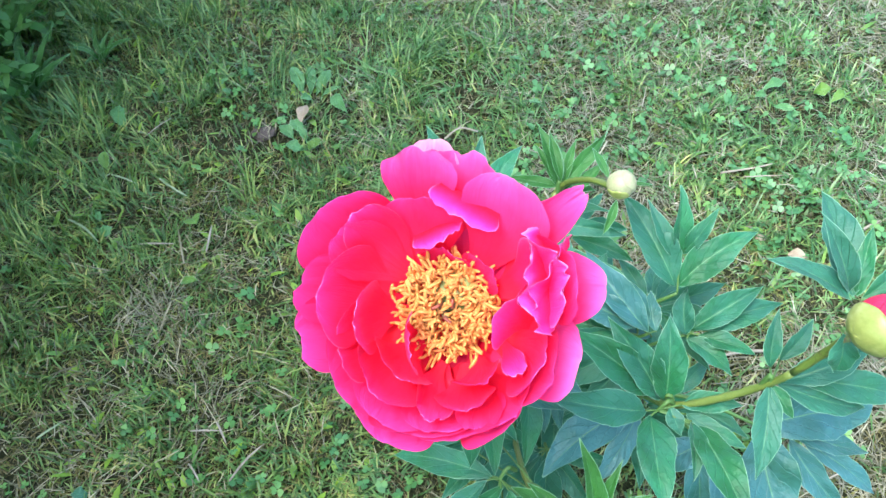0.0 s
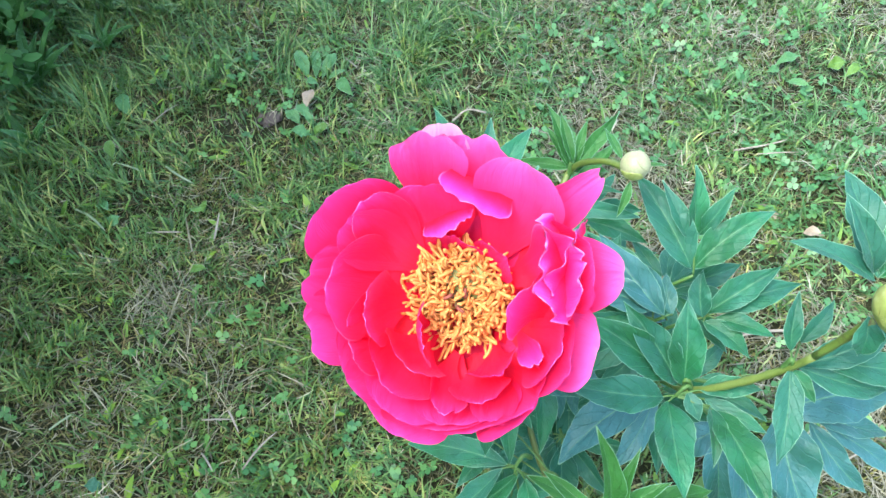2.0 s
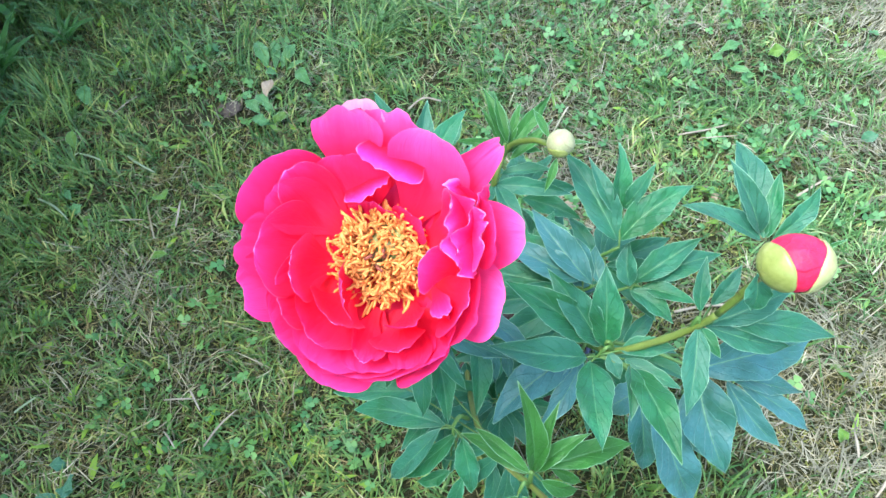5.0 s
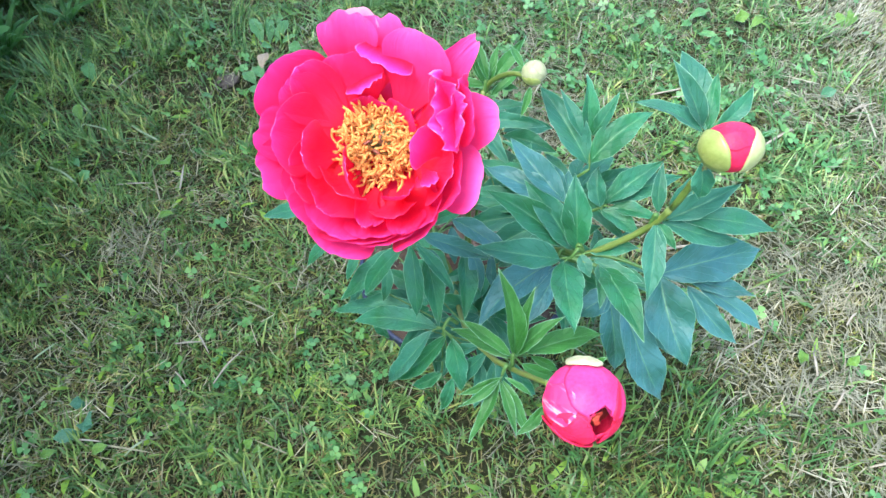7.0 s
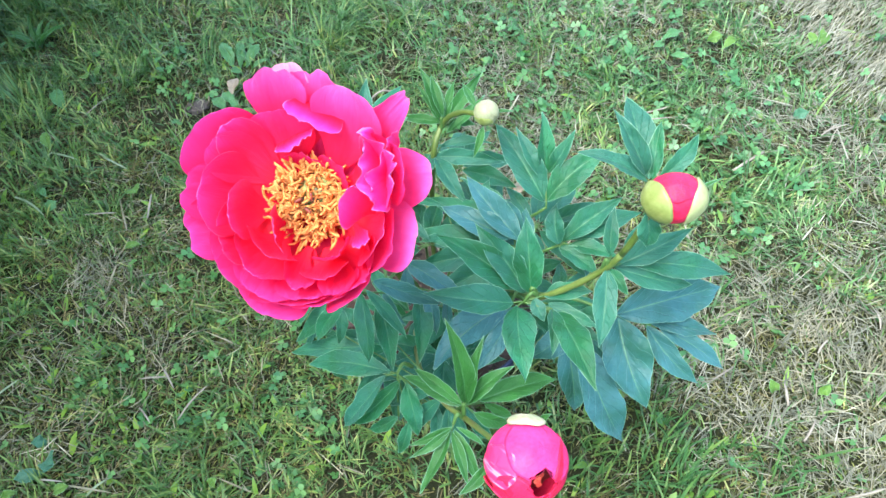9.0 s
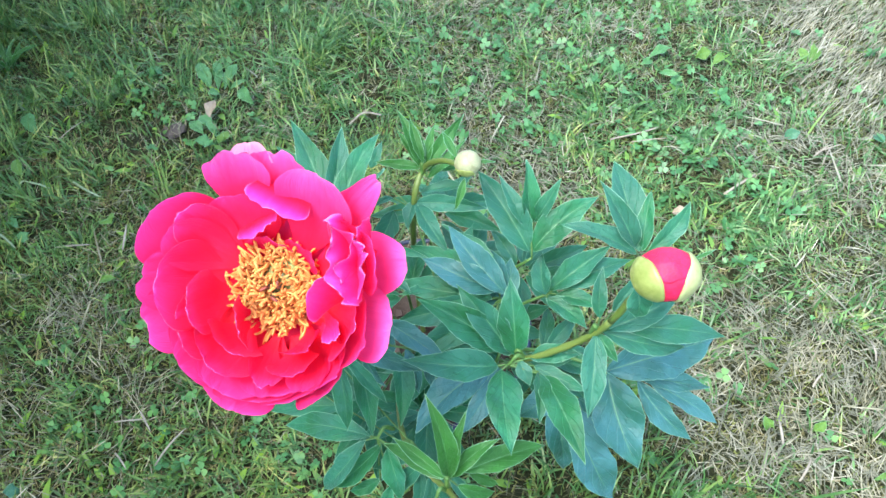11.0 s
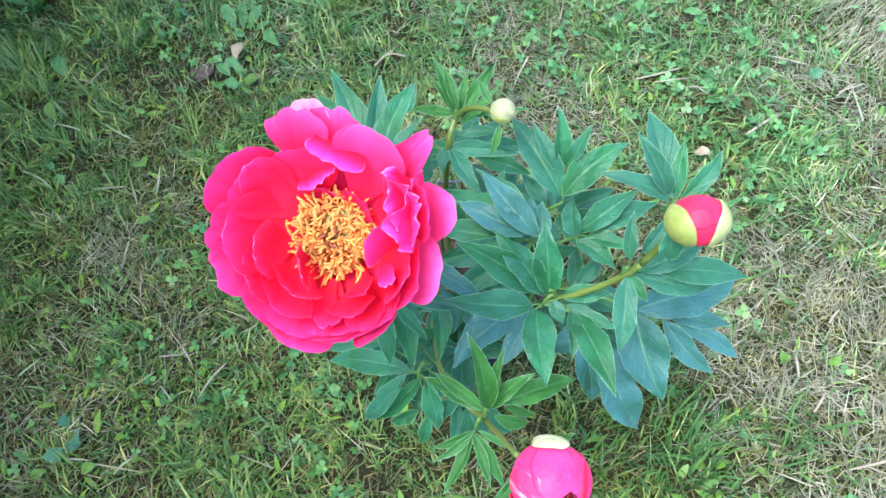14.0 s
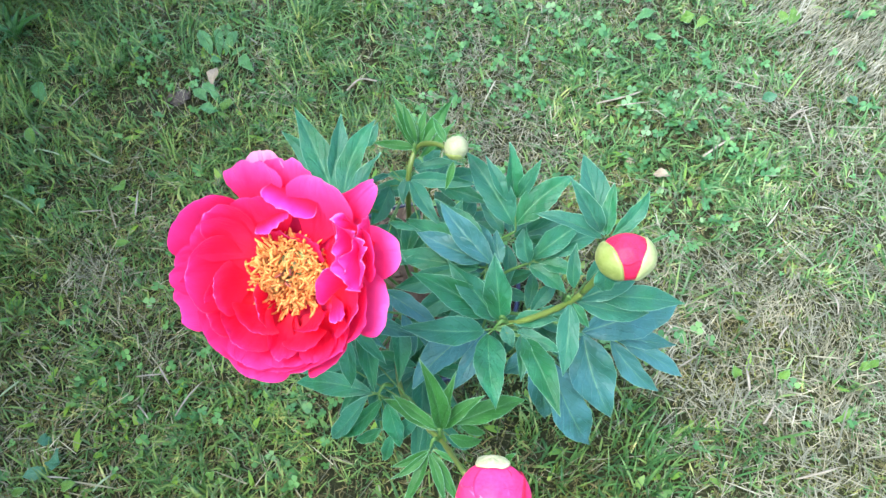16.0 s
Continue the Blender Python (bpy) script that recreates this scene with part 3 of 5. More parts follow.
    broad = blades("broad_weed_leaves", x, y, relief(x, y) + 0.004, rng.uniform(0.012, 0.030, n), rng.uniform(0.0045, 0.0105, n), np.clip(rng.normal(1.1, 0.25, n), 0.4, 1.5), rng.uniform(0, 2 * np.pi, n), rng.uniform(0.0, 0.3, n), fresh_tone)
    tagged(broad, "small broad leaves of lawn weeds among the grass", "weed", kind="stuff")
    # stout pale stalks strewn on top
    x, y = scatter(rng, 610)
    keep = rng.random(len(x)) < 0.02 + dryness(x, y)
    x, y = x[keep], y[keep]
    n = len(x)
    stalk = blades("straw_stalks", x, y, relief(x, y) + rng.uniform(0.006, 0.02, n), rng.uniform(0.03, 0.085, n), rng.uniform(0.0016, 0.0032, n), np.clip(rng.normal(1.5, 0.08, n), 1.2, 1.6), rng.uniform(0, 2 * np.pi, n), rng.uniform(-0.03, 0.06, n), straw_tone)
    tagged(stalk, "broad bleached straw stalks strewn over the lawn", "straw", kind="stuff")


build_lawn()


# ---- an unseen hedge, added to shade the left of the lawn ----
def build_shade_hedge():
    rng = np.random.default_rng(77)
    hedge = new("hedge")
    hedge.location = (-1.37, 0.1, 0)
    tagged(hedge, "dense dark green leafy hedge, unseen, added to shade the lawn beside it", "hedge")
    trunks = random.Random(3)
    for k in range(10):
        y = -2.0 + k * 0.44
        pts = [(0, y, -0.02), (trunks.uniform(-0.06, 0.06), y + 0.03, 0.8), (trunks.uniform(-0.12, 0.12), y - 0.04, 2.1), (trunks.uniform(-0.12, 0.12), y, 3.2)]
        part("stem", tube(curve(pts, 5), [0.022 - 0.0011 * s for s in range(16)], 7), stem_red, hedge)
    n = 46000
    y = rng.uniform(-2.2, 2.2, n)
    z = 0.12 + 3.3 * rng.random(n) ** 0.9
    reach = 0.42 * (0.75 + 0.5 * field(y, z, 3.0, 41)) * (1 - 0.35 * (z / 3.5) ** 3)
    x = reach * np.sign(rng.uniform(-1, 1, n)) * rng.random(n) ** 0.7
    # low shoots reach out over the lawn
    low = 1400
    x[:low] = 0.45 + 0.13 * rng.normal(0, 1, low).clip(-1.6, 1)
    y[:low] = 1.18 + 0.16 * rng.normal(0, 1, low)
    z[:low] = 0.04 + 0.22 * rng.random(low)
    turn, tip, roll = rng.uniform(0, 6.3, n), rng.normal(0.0, 0.6, n), rng.normal(0, 0.6, n)
    size = rng.uniform(0.025, 0.06, n)
    size[:low] *= 0.6
    ax = np.stack([np.cos(turn) * np.cos(tip), np.sin(turn) * np.cos(tip), np.sin(tip)], -1)
    sd = np.stack([-np.sin(turn) * np.cos(roll), np.cos(turn) * np.cos(roll), np.sin(roll)], -1)
    c = np.stack([x, y, z], -1)
    rows = []
    for along, wide in ((0, 0), (0.35, 0.28), (0.75, 0.22), (1, 0), (0.75, -0.22), (0.35, -0.28)):
        rows.append(c + ax * (size * along)[:, None] + sd * (size * wide)[:, None])
    verts = np.stack(rows, 1).reshape(-1, 3)
    faces = np.arange(6)[None] + (np.arange(n) * 6)[:, None]
    crown = raw_mesh("foliage", verts, faces, hedge_tone)
    crown.parent = hedge
    crown["kind"] = "stuff"


build_shade_hedge()


# ---- the bed round the peony ----
def build_bed():
    rng = random.Random(4)
    cx, cy = 0.035, 0.545
    bm = bmesh.new()
    rings = []
    for k in range(7):
        r = 0.15 * k / 6
        ring = []
        for s in range(40):
            a = 2 * math.pi * s / 40
            ring.append(bm.verts.new((cx + r * math.cos(a), cy + r * math.sin(a), 0.012 + 0.012 * math.cos(r * 10) + rng.uniform(-0.004, 0.004))))
        rings.append(ring)
    for a, b in zip(rings, rings[1:]):
        for s in range(40):
            bm.faces.new((a[s], a[(s + 1) % 40], b[(s + 1) % 40], b[s]))
    tagged(part("soil_patch", bm, soil_dark), "dark crumbly planting soil at the foot of the peony", "soil", kind="structure")
    ring_bm = bmesh.new()
    prof = [(0.150, -0.02), (0.150, 0.016), (0.1515, 0.019), (0.155, 0.019), (0.1565, 0.016), (0.1565, -0.02)]
    loops = []
    for s in range(64):
        a = 2 * math.pi * s / 64
        loops.append([ring_bm.verts.new((cx + r * math.cos(a), cy + r * math.sin(a), z)) for r, z in prof])
    for s in range(64):
        a, b = loops[s], loops[(s + 1) % 64]
        for k in range(len(prof)):
            ring_bm.faces.new((a[k], b[k], b[(k + 1) % len(prof)], a[(k + 1) % len(prof)]))
    tagged(part("edging_ring", ring_bm, plastic_blue), "dark blue plastic edging ring sunk round the peony", "edging")
    chips = bmesh.new()
    for k in range(160):
        a, r = rng.uniform(0, 6.283), 0.14 * math.sqrt(rng.random())
        m = Matrix.Translation((cx + r * math.cos(a), cy + r * math.sin(a), 0.027)) @ Euler((rng.uniform(-0.4, 0.4), rng.uniform(-0.4, 0.4), rng.uniform(0, 6.3))).to_matrix().to_4x4() @ Matrix.Diagonal((rng.uniform(0.008, 0.022), rng.uniform(0.004, 0.009), 0.003, 1))
        bmesh.ops.create_cube(chips, size=1.0, matrix=m)
    for v in chips.verts:
        v.co += Vector((rng.uniform(-1, 1), rng.uniform(-1, 1), rng.uniform(-1, 1))) * 0.0012
    tagged(part("bark_mulch", chips, bark_brown, smooth=False), "brown bark chips on the planting soil", "mulch", kind="stuff")


build_bed()


# ---- the peony ----
peony = new("peony_plant")
peony.location = (0.035, 0.53, 0.0)
tagged(peony, "flowering peony with blue-green leaves, one open pink bloom and three buds", "plant")
CROWN = Vector((0.035, 0.53, 0.0))


def grown(name, data, material, label=""):
    """A part whose mesh is in world places, hung under the plant."""
    ob = part(name, data, material, peony, label)
    ob.matrix_parent_inverse = Matrix.Translation(-CROWN)
    return ob


# main stems
NODE = (0.140, 0.283, 0.392)
STEMS = {
    "flower": [(0.02, 0.52, 0.0), (0.0, 0.46, 0.2), (-0.005, 0.36, 0.42), (-0.014, 0.275, 0.56)],
    "side": [(0.05, 0.52, 0.0), (0.09, 0.43, 0.2), (0.125, 0.32, 0.35), NODE, (0.191, 0.268, 0.45), (0.213, 0.252, 0.535)],
    "far": [(0.04, 0.54, 0.0), (0.045, 0.51, 0.2), (0.057, 0.474, 0.375), (0.071, 0.490, 0.41), (0.090, 0.460, 0.452), (0.107, 0.434, 0.470)],
    "low": [(0.03, 0.51, 0.0), (0.02, 0.40, 0.2), (0.026, 0.268, 0.315), (0.047, 0.215, 0.345), (0.064, 0.187, 0.370), (0.073, 0.162, 0.405), (0.084, 0.128, 0.455)],
}
RADII = {"flower": (0.0042, 0.0034), "side": (0.0030, 0.0026), "far": (0.0032, 0.0024), "low": (0.0026, 0.0020)}
for key, pts in STEMS.items():
    line = curve(pts, 10)
    a, b = RADII[key]
    wide = [a + (b - a) * k / (len(line) - 1) + 0.0006 * math.sin(k * 1.7) ** 8 for k in range(len(line))]
    # the side stem turns red-brown below its bud
    cut = len(line) - 8 if key == "side" else len(line)
    grown("stem", tube(line[:cut + 1], wide[:cut + 1]), stem_red if key == "low" else stem_green, label="reddish flushed stem" if key == "low" else "")
    if key == "side":
        grown("stem_neck", tube(line[cut:], wide[cut:]), stem_neck, label="red-brown upper end of the stem")

LEAF_RNG = random.Random(21)


def leaf(joint, start, leaflets, material=leaf_blue, label=""):
    """A compound leaf: its petiole from the stem to the joint, and leaflets from base to tip."""
    rng = LEAF_RNG
    joint, start = Vector(joint), Vector(start)
    mid = (joint + start) / 2 + Vector((0, 0, 0.012))
    line = curve([start, mid, joint], 6)
    bm = tube(line, [0.0022 - 0.0008 * k / (len(line) - 1) for k in range(len(line))], 6)
    stalk = grown("leaf", bm, petiole_green, label=label)
    for base, tip, width in leaflets:
        base = Vector(base)
        if (base - joint).length > 0.006:
            twig = tube(curve([joint, (joint + base) / 2 + Vector((0, 0, 0.001)), base], 4), 0.0008, 5)
            part("leaf_stalk", twig, petiole_green, stalk)
        part("leaflet", leaflet(base, tip, width, rng), material, stalk)


leaf((0.162, 0.391, 0.382), (0.115, 0.400, 0.300), [
    ((0.161, 0.396, 0.385), (0.122, 0.463, 0.430), 0.37),
    ((0.164, 0.412, 0.400), (0.140, 0.451, 0.435), 0.27),
    ((0.166, 0.419, 0.400), (0.166, 0.451, 0.450), 0.37),
    ((0.168, 0.419, 0.400), (0.194, 0.434, 0.440), 0.31),
    ((0.163, 0.396, 0.385), (0.228, 0.424, 0.420), 0.38),
])
leaf((0.125, 0.276, 0.398), (0.140, 0.283, 0.390), [
    ((0.116, 0.275, 0.400), (0.041, 0.272, 0.435), 0.33),
    ((0.119, 0.271, 0.400), (0.116, 0.195, 0.410), 0.41),
    ((0.134, 0.278, 0.400), (0.141, 0.259, 0.390), 0.60),
    ((0.143, 0.279, 0.400), (0.184, 0.272, 0.410), 0.42),
    ((0.146, 0.274, 0.395), (0.186, 0.248, 0.390), 0.31),
    ((0.149, 0.268, 0.395), (0.142, 0.221, 0.400), 0.33),
    ((0.152, 0.264, 0.395), (0.169, 0.183, 0.410), 0.33),
])
leaf((0.130, 0.285, 0.398), (0.139, 0.284, 0.390), [
    ((0.132, 0.284, 0.400), (0.132, 0.320, 0.460), 0.40),
    ((0.128, 0.285, 0.400), (0.090, 0.323, 0.455), 0.35),
    ((0.122, 0.288, 0.400), (0.056, 0.315, 0.455), 0.32),
    ((0.128, 0.284, 0.400), (0.102, 0.300, 0.425), 0.38),
])
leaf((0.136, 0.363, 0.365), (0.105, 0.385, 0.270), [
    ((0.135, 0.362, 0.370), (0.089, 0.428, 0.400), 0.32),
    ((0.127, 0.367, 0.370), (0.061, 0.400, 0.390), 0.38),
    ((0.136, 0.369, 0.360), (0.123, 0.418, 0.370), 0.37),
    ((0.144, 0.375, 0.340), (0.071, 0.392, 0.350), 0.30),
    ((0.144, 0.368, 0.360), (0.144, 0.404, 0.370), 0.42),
], leaf_waxy_skylit, label="waxy leaf with blue-grey sky reflection put into its colour")
leaf((0.177, 0.378, 0.338), (0.110, 0.380, 0.270), [
    ((0.178, 0.380, 0.340), (0.240, 0.404, 0.370), 0.34),
    ((0.174, 0.376, 0.340), (0.175, 0.405, 0.370), 0.49),
    ((0.185, 0.381, 0.340), (0.261, 0.399, 0.350), 0.31),
    ((0.184, 0.375, 0.340), (0.230, 0.354, 0.340), 0.36),
    ((0.174, 0.372, 0.340), (0.208, 0.340, 0.330), 0.46),
])
leaf((0.192, 0.267, 0.452), (0.188, 0.270, 0.446), [
    ((0.191, 0.267, 0.450), (0.177, 0.212, 0.420), 0.33),
    ((0.193, 0.267, 0.450), (0.205, 0.246, 0.440), 0.44),
    ((0.196, 0.269, 0.450), (0.266, 0.263, 0.420), 0.28),
    ((0.211, 0.271, 0.450), (0.295, 0.263, 0.430), 0.28),
    ((0.198, 0.269, 0.450), (0.262, 0.285, 0.470), 0.30),
    ((0.199, 0.286, 0.440), (0.205, 0.315, 0.470), 0.31),
    ((0.215, 0.303, 0.420), (0.240, 0.325, 0.440), 0.36),
])
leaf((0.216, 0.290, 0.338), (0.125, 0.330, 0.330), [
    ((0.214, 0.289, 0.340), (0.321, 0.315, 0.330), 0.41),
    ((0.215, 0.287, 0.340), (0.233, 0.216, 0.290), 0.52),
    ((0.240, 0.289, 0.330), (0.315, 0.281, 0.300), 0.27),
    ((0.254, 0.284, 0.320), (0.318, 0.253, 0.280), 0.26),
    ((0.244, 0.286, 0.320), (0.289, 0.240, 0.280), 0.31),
], leaf_waxy_skylit, label="waxy leaf with blue-grey sky reflection put into its colour")
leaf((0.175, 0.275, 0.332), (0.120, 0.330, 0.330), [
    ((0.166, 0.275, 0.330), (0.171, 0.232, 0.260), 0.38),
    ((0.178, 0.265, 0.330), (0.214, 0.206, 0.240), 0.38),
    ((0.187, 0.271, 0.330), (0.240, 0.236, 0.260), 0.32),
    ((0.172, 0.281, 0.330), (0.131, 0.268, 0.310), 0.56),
], leaf_waxy_skylit, label="waxy leaf with blue-grey sky reflection put into its colour")
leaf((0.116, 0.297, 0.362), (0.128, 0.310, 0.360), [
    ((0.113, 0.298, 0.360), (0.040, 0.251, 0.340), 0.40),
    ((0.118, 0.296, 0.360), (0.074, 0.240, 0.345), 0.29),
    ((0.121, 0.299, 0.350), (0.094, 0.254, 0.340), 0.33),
], leaf_waxy_skylit, label="waxy leaf with blue-grey sky reflection put into its colour")
leaf((0.066, 0.190, 0.386), (0.064, 0.188, 0.371), [
    ((0.066, 0.191, 0.388), (0.059, 0.219, 0.470), 0.21),
    ((0.067, 0.190, 0.387), (0.084, 0.215, 0.450), 0.20),
    ((0.068, 0.190, 0.387), (0.109, 0.205, 0.418), 0.25),
    ((0.064, 0.190, 0.386), (0.025, 0.226, 0.392), 0.22),
    ((0.062, 0.192, 0.380), (0.014, 0.233, 0.366), 0.24),
    ((0.078, 0.198, 0.375), (0.149, 0.218, 0.362), 0.28),
    ((0.072, 0.188, 0.375), (0.102, 0.190, 0.345), 0.32),
    ((0.082, 0.202, 0.362), (0.106, 0.197, 0.340), 0.30),
], leaf_young, label="fresh bright green leaf")
leaf((0.055, 0.180, 0.374), (0.063, 0.187, 0.369), [
    ((0.054, 0.177, 0.375), (0.017, 0.167, 0.370), 0.22),
    ((0.053, 0.176, 0.375), (0.016, 0.156, 0.370), 0.19),
    ((0.052, 0.177, 0.370), (0.021, 0.135, 0.345), 0.21),
    ((0.053, 0.176, 0.370), (0.062, 0.135, 0.350), 0.21),
    ((0.055, 0.177, 0.370), (0.074, 0.135, 0.340), 0.21),
    ((0.057, 0.177, 0.375), (0.080, 0.164, 0.360), 0.19),
], leaf_young, label="fresh bright green leaf")
leaf((0.007, 0.251, 0.338), (0.020, 0.262, 0.328), [
    ((0.001, 0.252, 0.340), (-0.084, 0.287, 0.310), 0.26),
    ((-0.003, 0.249, 0.340), (-0.056, 0.235, 0.270), 0.23),
    ((0.010, 0.249, 0.330), (-0.049, 0.237, 0.270), 0.22),
    ((0.014, 0.244, 0.330), (0.019, 0.215, 0.280), 0.37),
    ((0.001, 0.236, 0.280), (-0.031, 0.235, 0.260), 0.37),
    ((0.011, 0.230, 0.280), (-0.004, 0.216, 0.240), 0.30),
    ((0.039, 0.234, 0.300), (0.029, 0.210, 0.250), 0.29),
])
leaf((-0.017, 0.292, 0.415), (-0.003, 0.390, 0.360), [
    ((-0.019, 0.291, 0.420), (-0.066, 0.278, 0.360), 0.23),
    ((-0.014, 0.291, 0.420), (-0.016, 0.250, 0.360), 0.26),
    ((-0.009, 0.290, 0.420), (0.021, 0.261, 0.380), 0.21),
    ((-0.004, 0.313, 0.370), (0.003, 0.251, 0.340), 0.30),
    ((-0.040, 0.331, 0.360), (-0.096, 0.317, 0.300), 0.25),
    ((-0.021, 0.304, 0.300), (-0.107, 0.319, 0.280), 0.30),
    ((-0.044, 0.327, 0.340), (-0.052, 0.303, 0.310), 0.33),
    ((0.032, 0.325, 0.350), (0.027, 0.263, 0.330), 0.33),
])
leaf((0.044, 0.233, 0.332), (0.030, 0.245, 0.338), [
    ((0.040, 0.235, 0.330), (-0.005, 0.243, 0.290), 0.23),
    ((0.045, 0.232, 0.320), (0.009, 0.227, 0.260), 0.24),
    ((0.050, 0.222, 0.320), (0.035, 0.208, 0.250), 0.24),
    ((0.054, 0.222, 0.320), (0.065, 0.202, 0.270), 0.26),
    ((-0.035, 0.339, 0.340), (-0.067, 0.328, 0.290), 0.24),
    ((-0.066, 0.307, 0.280), (-0.052, 0.296, 0.250), 0.34),
    ((-0.068, 0.329, 0.310), (-0.094, 0.326, 0.270), 0.24),
    ((0.065, 0.221, 0.320), (0.089, 0.204, 0.280), 0.28),
])
leaf((-0.060, 0.331, 0.400), (-0.004, 0.370, 0.400), [
    ((-0.096, 0.345, 0.420), (-0.158, 0.361, 0.390), 0.24),
    ((-0.083, 0.328, 0.390), (-0.120, 0.319, 0.360), 0.30),
    ((-0.064, 0.328, 0.370), (-0.084, 0.311, 0.340), 0.27),
])
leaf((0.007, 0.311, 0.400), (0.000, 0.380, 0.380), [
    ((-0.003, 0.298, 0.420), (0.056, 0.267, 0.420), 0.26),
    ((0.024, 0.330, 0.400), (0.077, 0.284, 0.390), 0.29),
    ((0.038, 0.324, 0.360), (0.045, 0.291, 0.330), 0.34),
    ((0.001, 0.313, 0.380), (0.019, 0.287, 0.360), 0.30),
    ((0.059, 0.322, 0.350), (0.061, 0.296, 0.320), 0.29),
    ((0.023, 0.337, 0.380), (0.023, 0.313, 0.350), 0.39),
], leaf_waxy_skylit, label="waxy leaf with blue-grey sky reflection put into its colour")
leaf((0.129, 0.368, 0.355), (0.060, 0.420, 0.260), [
    ((0.129, 0.378, 0.360), (0.048, 0.440, 0.360), 0.28),
    ((0.122, 0.366, 0.360), (0.028, 0.403, 0.350), 0.29),
    ((0.122, 0.363, 0.350), (0.029, 0.365, 0.340), 0.32),
    ((0.124, 0.357, 0.350), (0.039, 0.327, 0.330), 0.32),
    ((0.132, 0.383, 0.360), (0.083, 0.452, 0.370), 0.30),
    ((0.131, 0.356, 0.350), (0.074, 0.317, 0.320), 0.32),
])
leaf((-0.006, 0.409, 0.430), (0.040, 0.500, 0.260), [
    ((-0.011, 0.410, 0.430), (-0.044, 0.505, 0.480), 0.27),
    ((-0.010, 0.428, 0.440), (0.003, 0.489, 0.480), 0.29),
    ((-0.004, 0.413, 0.440), (0.035, 0.478, 0.480), 0.30),
    ((-0.003, 0.408, 0.440), (0.038, 0.443, 0.470), 0.27),
    ((-0.016, 0.432, 0.430), (-0.062, 0.495, 0.460), 0.25),
    ((-0.014, 0.426, 0.440), (-0.022, 0.461, 0.460), 0.35),
])
leaf((0.071, 0.492, 0.408), (0.069, 0.488, 0.405), [
    ((0.071, 0.490, 0.410), (0.052, 0.534, 0.450), 0.27),
    ((0.072, 0.489, 0.420), (0.063, 0.524, 0.450), 0.22),
    ((0.070, 0.490, 0.410), (0.048, 0.521, 0.440), 0.21),
    ((0.073, 0.491, 0.410), (0.116, 0.529, 0.440), 0.24),
    ((0.073, 0.491, 0.410), (0.088, 0.522, 0.440), 0.21),
    ((0.071, 0.492, 0.410), (0.024, 0.507, 0.410), 0.23),
    ((0.074, 0.487, 0.400), (0.116, 0.515, 0.420), 0.22),
    ((0.075, 0.496, 0.400), (0.105, 0.494, 0.400), 0.36),
], leaf_young)
leaf((0.056, 0.473, 0.370), (0.056, 0.478, 0.360), [
    ((0.058, 0.474, 0.380), (0.129, 0.457, 0.380), 0.25),
    ((0.057, 0.476, 0.380), (0.049, 0.449, 0.370), 0.49),
    ((0.060, 0.474, 0.380), (0.088, 0.415, 0.370), 0.28),
    ((0.066, 0.487, 0.380), (0.119, 0.486, 0.380), 0.27),
    ((0.016, 0.526, 0.380), (0.031, 0.543, 0.400), 0.40),
    ((0.036, 0.483, 0.360), (0.009, 0.447, 0.340), 0.50),
    ((0.038, 0.483, 0.380), (0.013, 0.472, 0.380), 0.30),
    ((0.033, 0.428, 0.370), (0.066, 0.407, 0.380), 0.21),
    ((0.025, 0.410, 0.360), (0.047, 0.379, 0.360), 0.27),
    ((0.071, 0.396, 0.350), (0.035, 0.381, 0.360), 0.28),
    ((0.084, 0.414, 0.340), (0.114, 0.456, 0.360), 0.35),
    ((0.095, 0.404, 0.330), (0.094, 0.443, 0.350), 0.35),
])


# lower leaves inside the plant
fill = random.Random(88)
for jx, jy, jz, heading in ((0.06, 0.36, 0.27, -60), (0.12, 0.40, 0.26, -20), (0.17, 0.36, 0.25, -30), (0.02, 0.36, 0.26, -130), (0.10, 0.46, 0.28, 30), (-0.02, 0.44, 0.29, 150), (0.04, 0.42, 0.30, 100),
                            (0.13, 0.33, 0.30, -100), (0.05, 0.30, 0.28, -90), (0.16, 0.44, 0.29, 10), (0.0, 0.32, 0.27, -160), (0.08, 0.50, 0.33, 80)):
    spread = []
    for k in range(7):
        a = radians(heading + (k - 3) * 34 + fill.uniform(-8, 8))
        long = fill.uniform(0.055, 0.085) * (1 - 0.06 * abs(k - 3))
        base = (jx + 0.008 * math.cos(a), jy + 0.008 * math.sin(a), jz)
        spread.append((base, (base[0] + long * math.cos(a), base[1] + long * math.sin(a), jz + fill.uniform(-0.02, 0.015)), fill.uniform(0.28, 0.36)))
    leaf((jx, jy, jz), (0.035 + (jx - 0.035) * 0.3, 0.53 + (jy - 0.53) * 0.4, jz * 0.4), spread)


# ---- the open bloom ----
BLOOM = Vector((-0.016, 0.229, 0.622))
AXIS = Vector((-0.05, -0.63, 0.775)).normalized()
RIGHT = Vector((0.998, 0.0, 0.06))
RIGHT = (RIGHT - AXIS * RIGHT.dot(AXIS)).normalized()
UPWARD = AXIS.cross(RIGHT)
BLOOM_M = Matrix(((RIGHT.x, UPWARD.x, AXIS.x, BLOOM.x), (RIGHT.y, UPWARD.y, AXIS.y, BLOOM.y), (RIGHT.z, UPWARD.z, AXIS.z, BLOOM.z), (0, 0, 0, 1)))


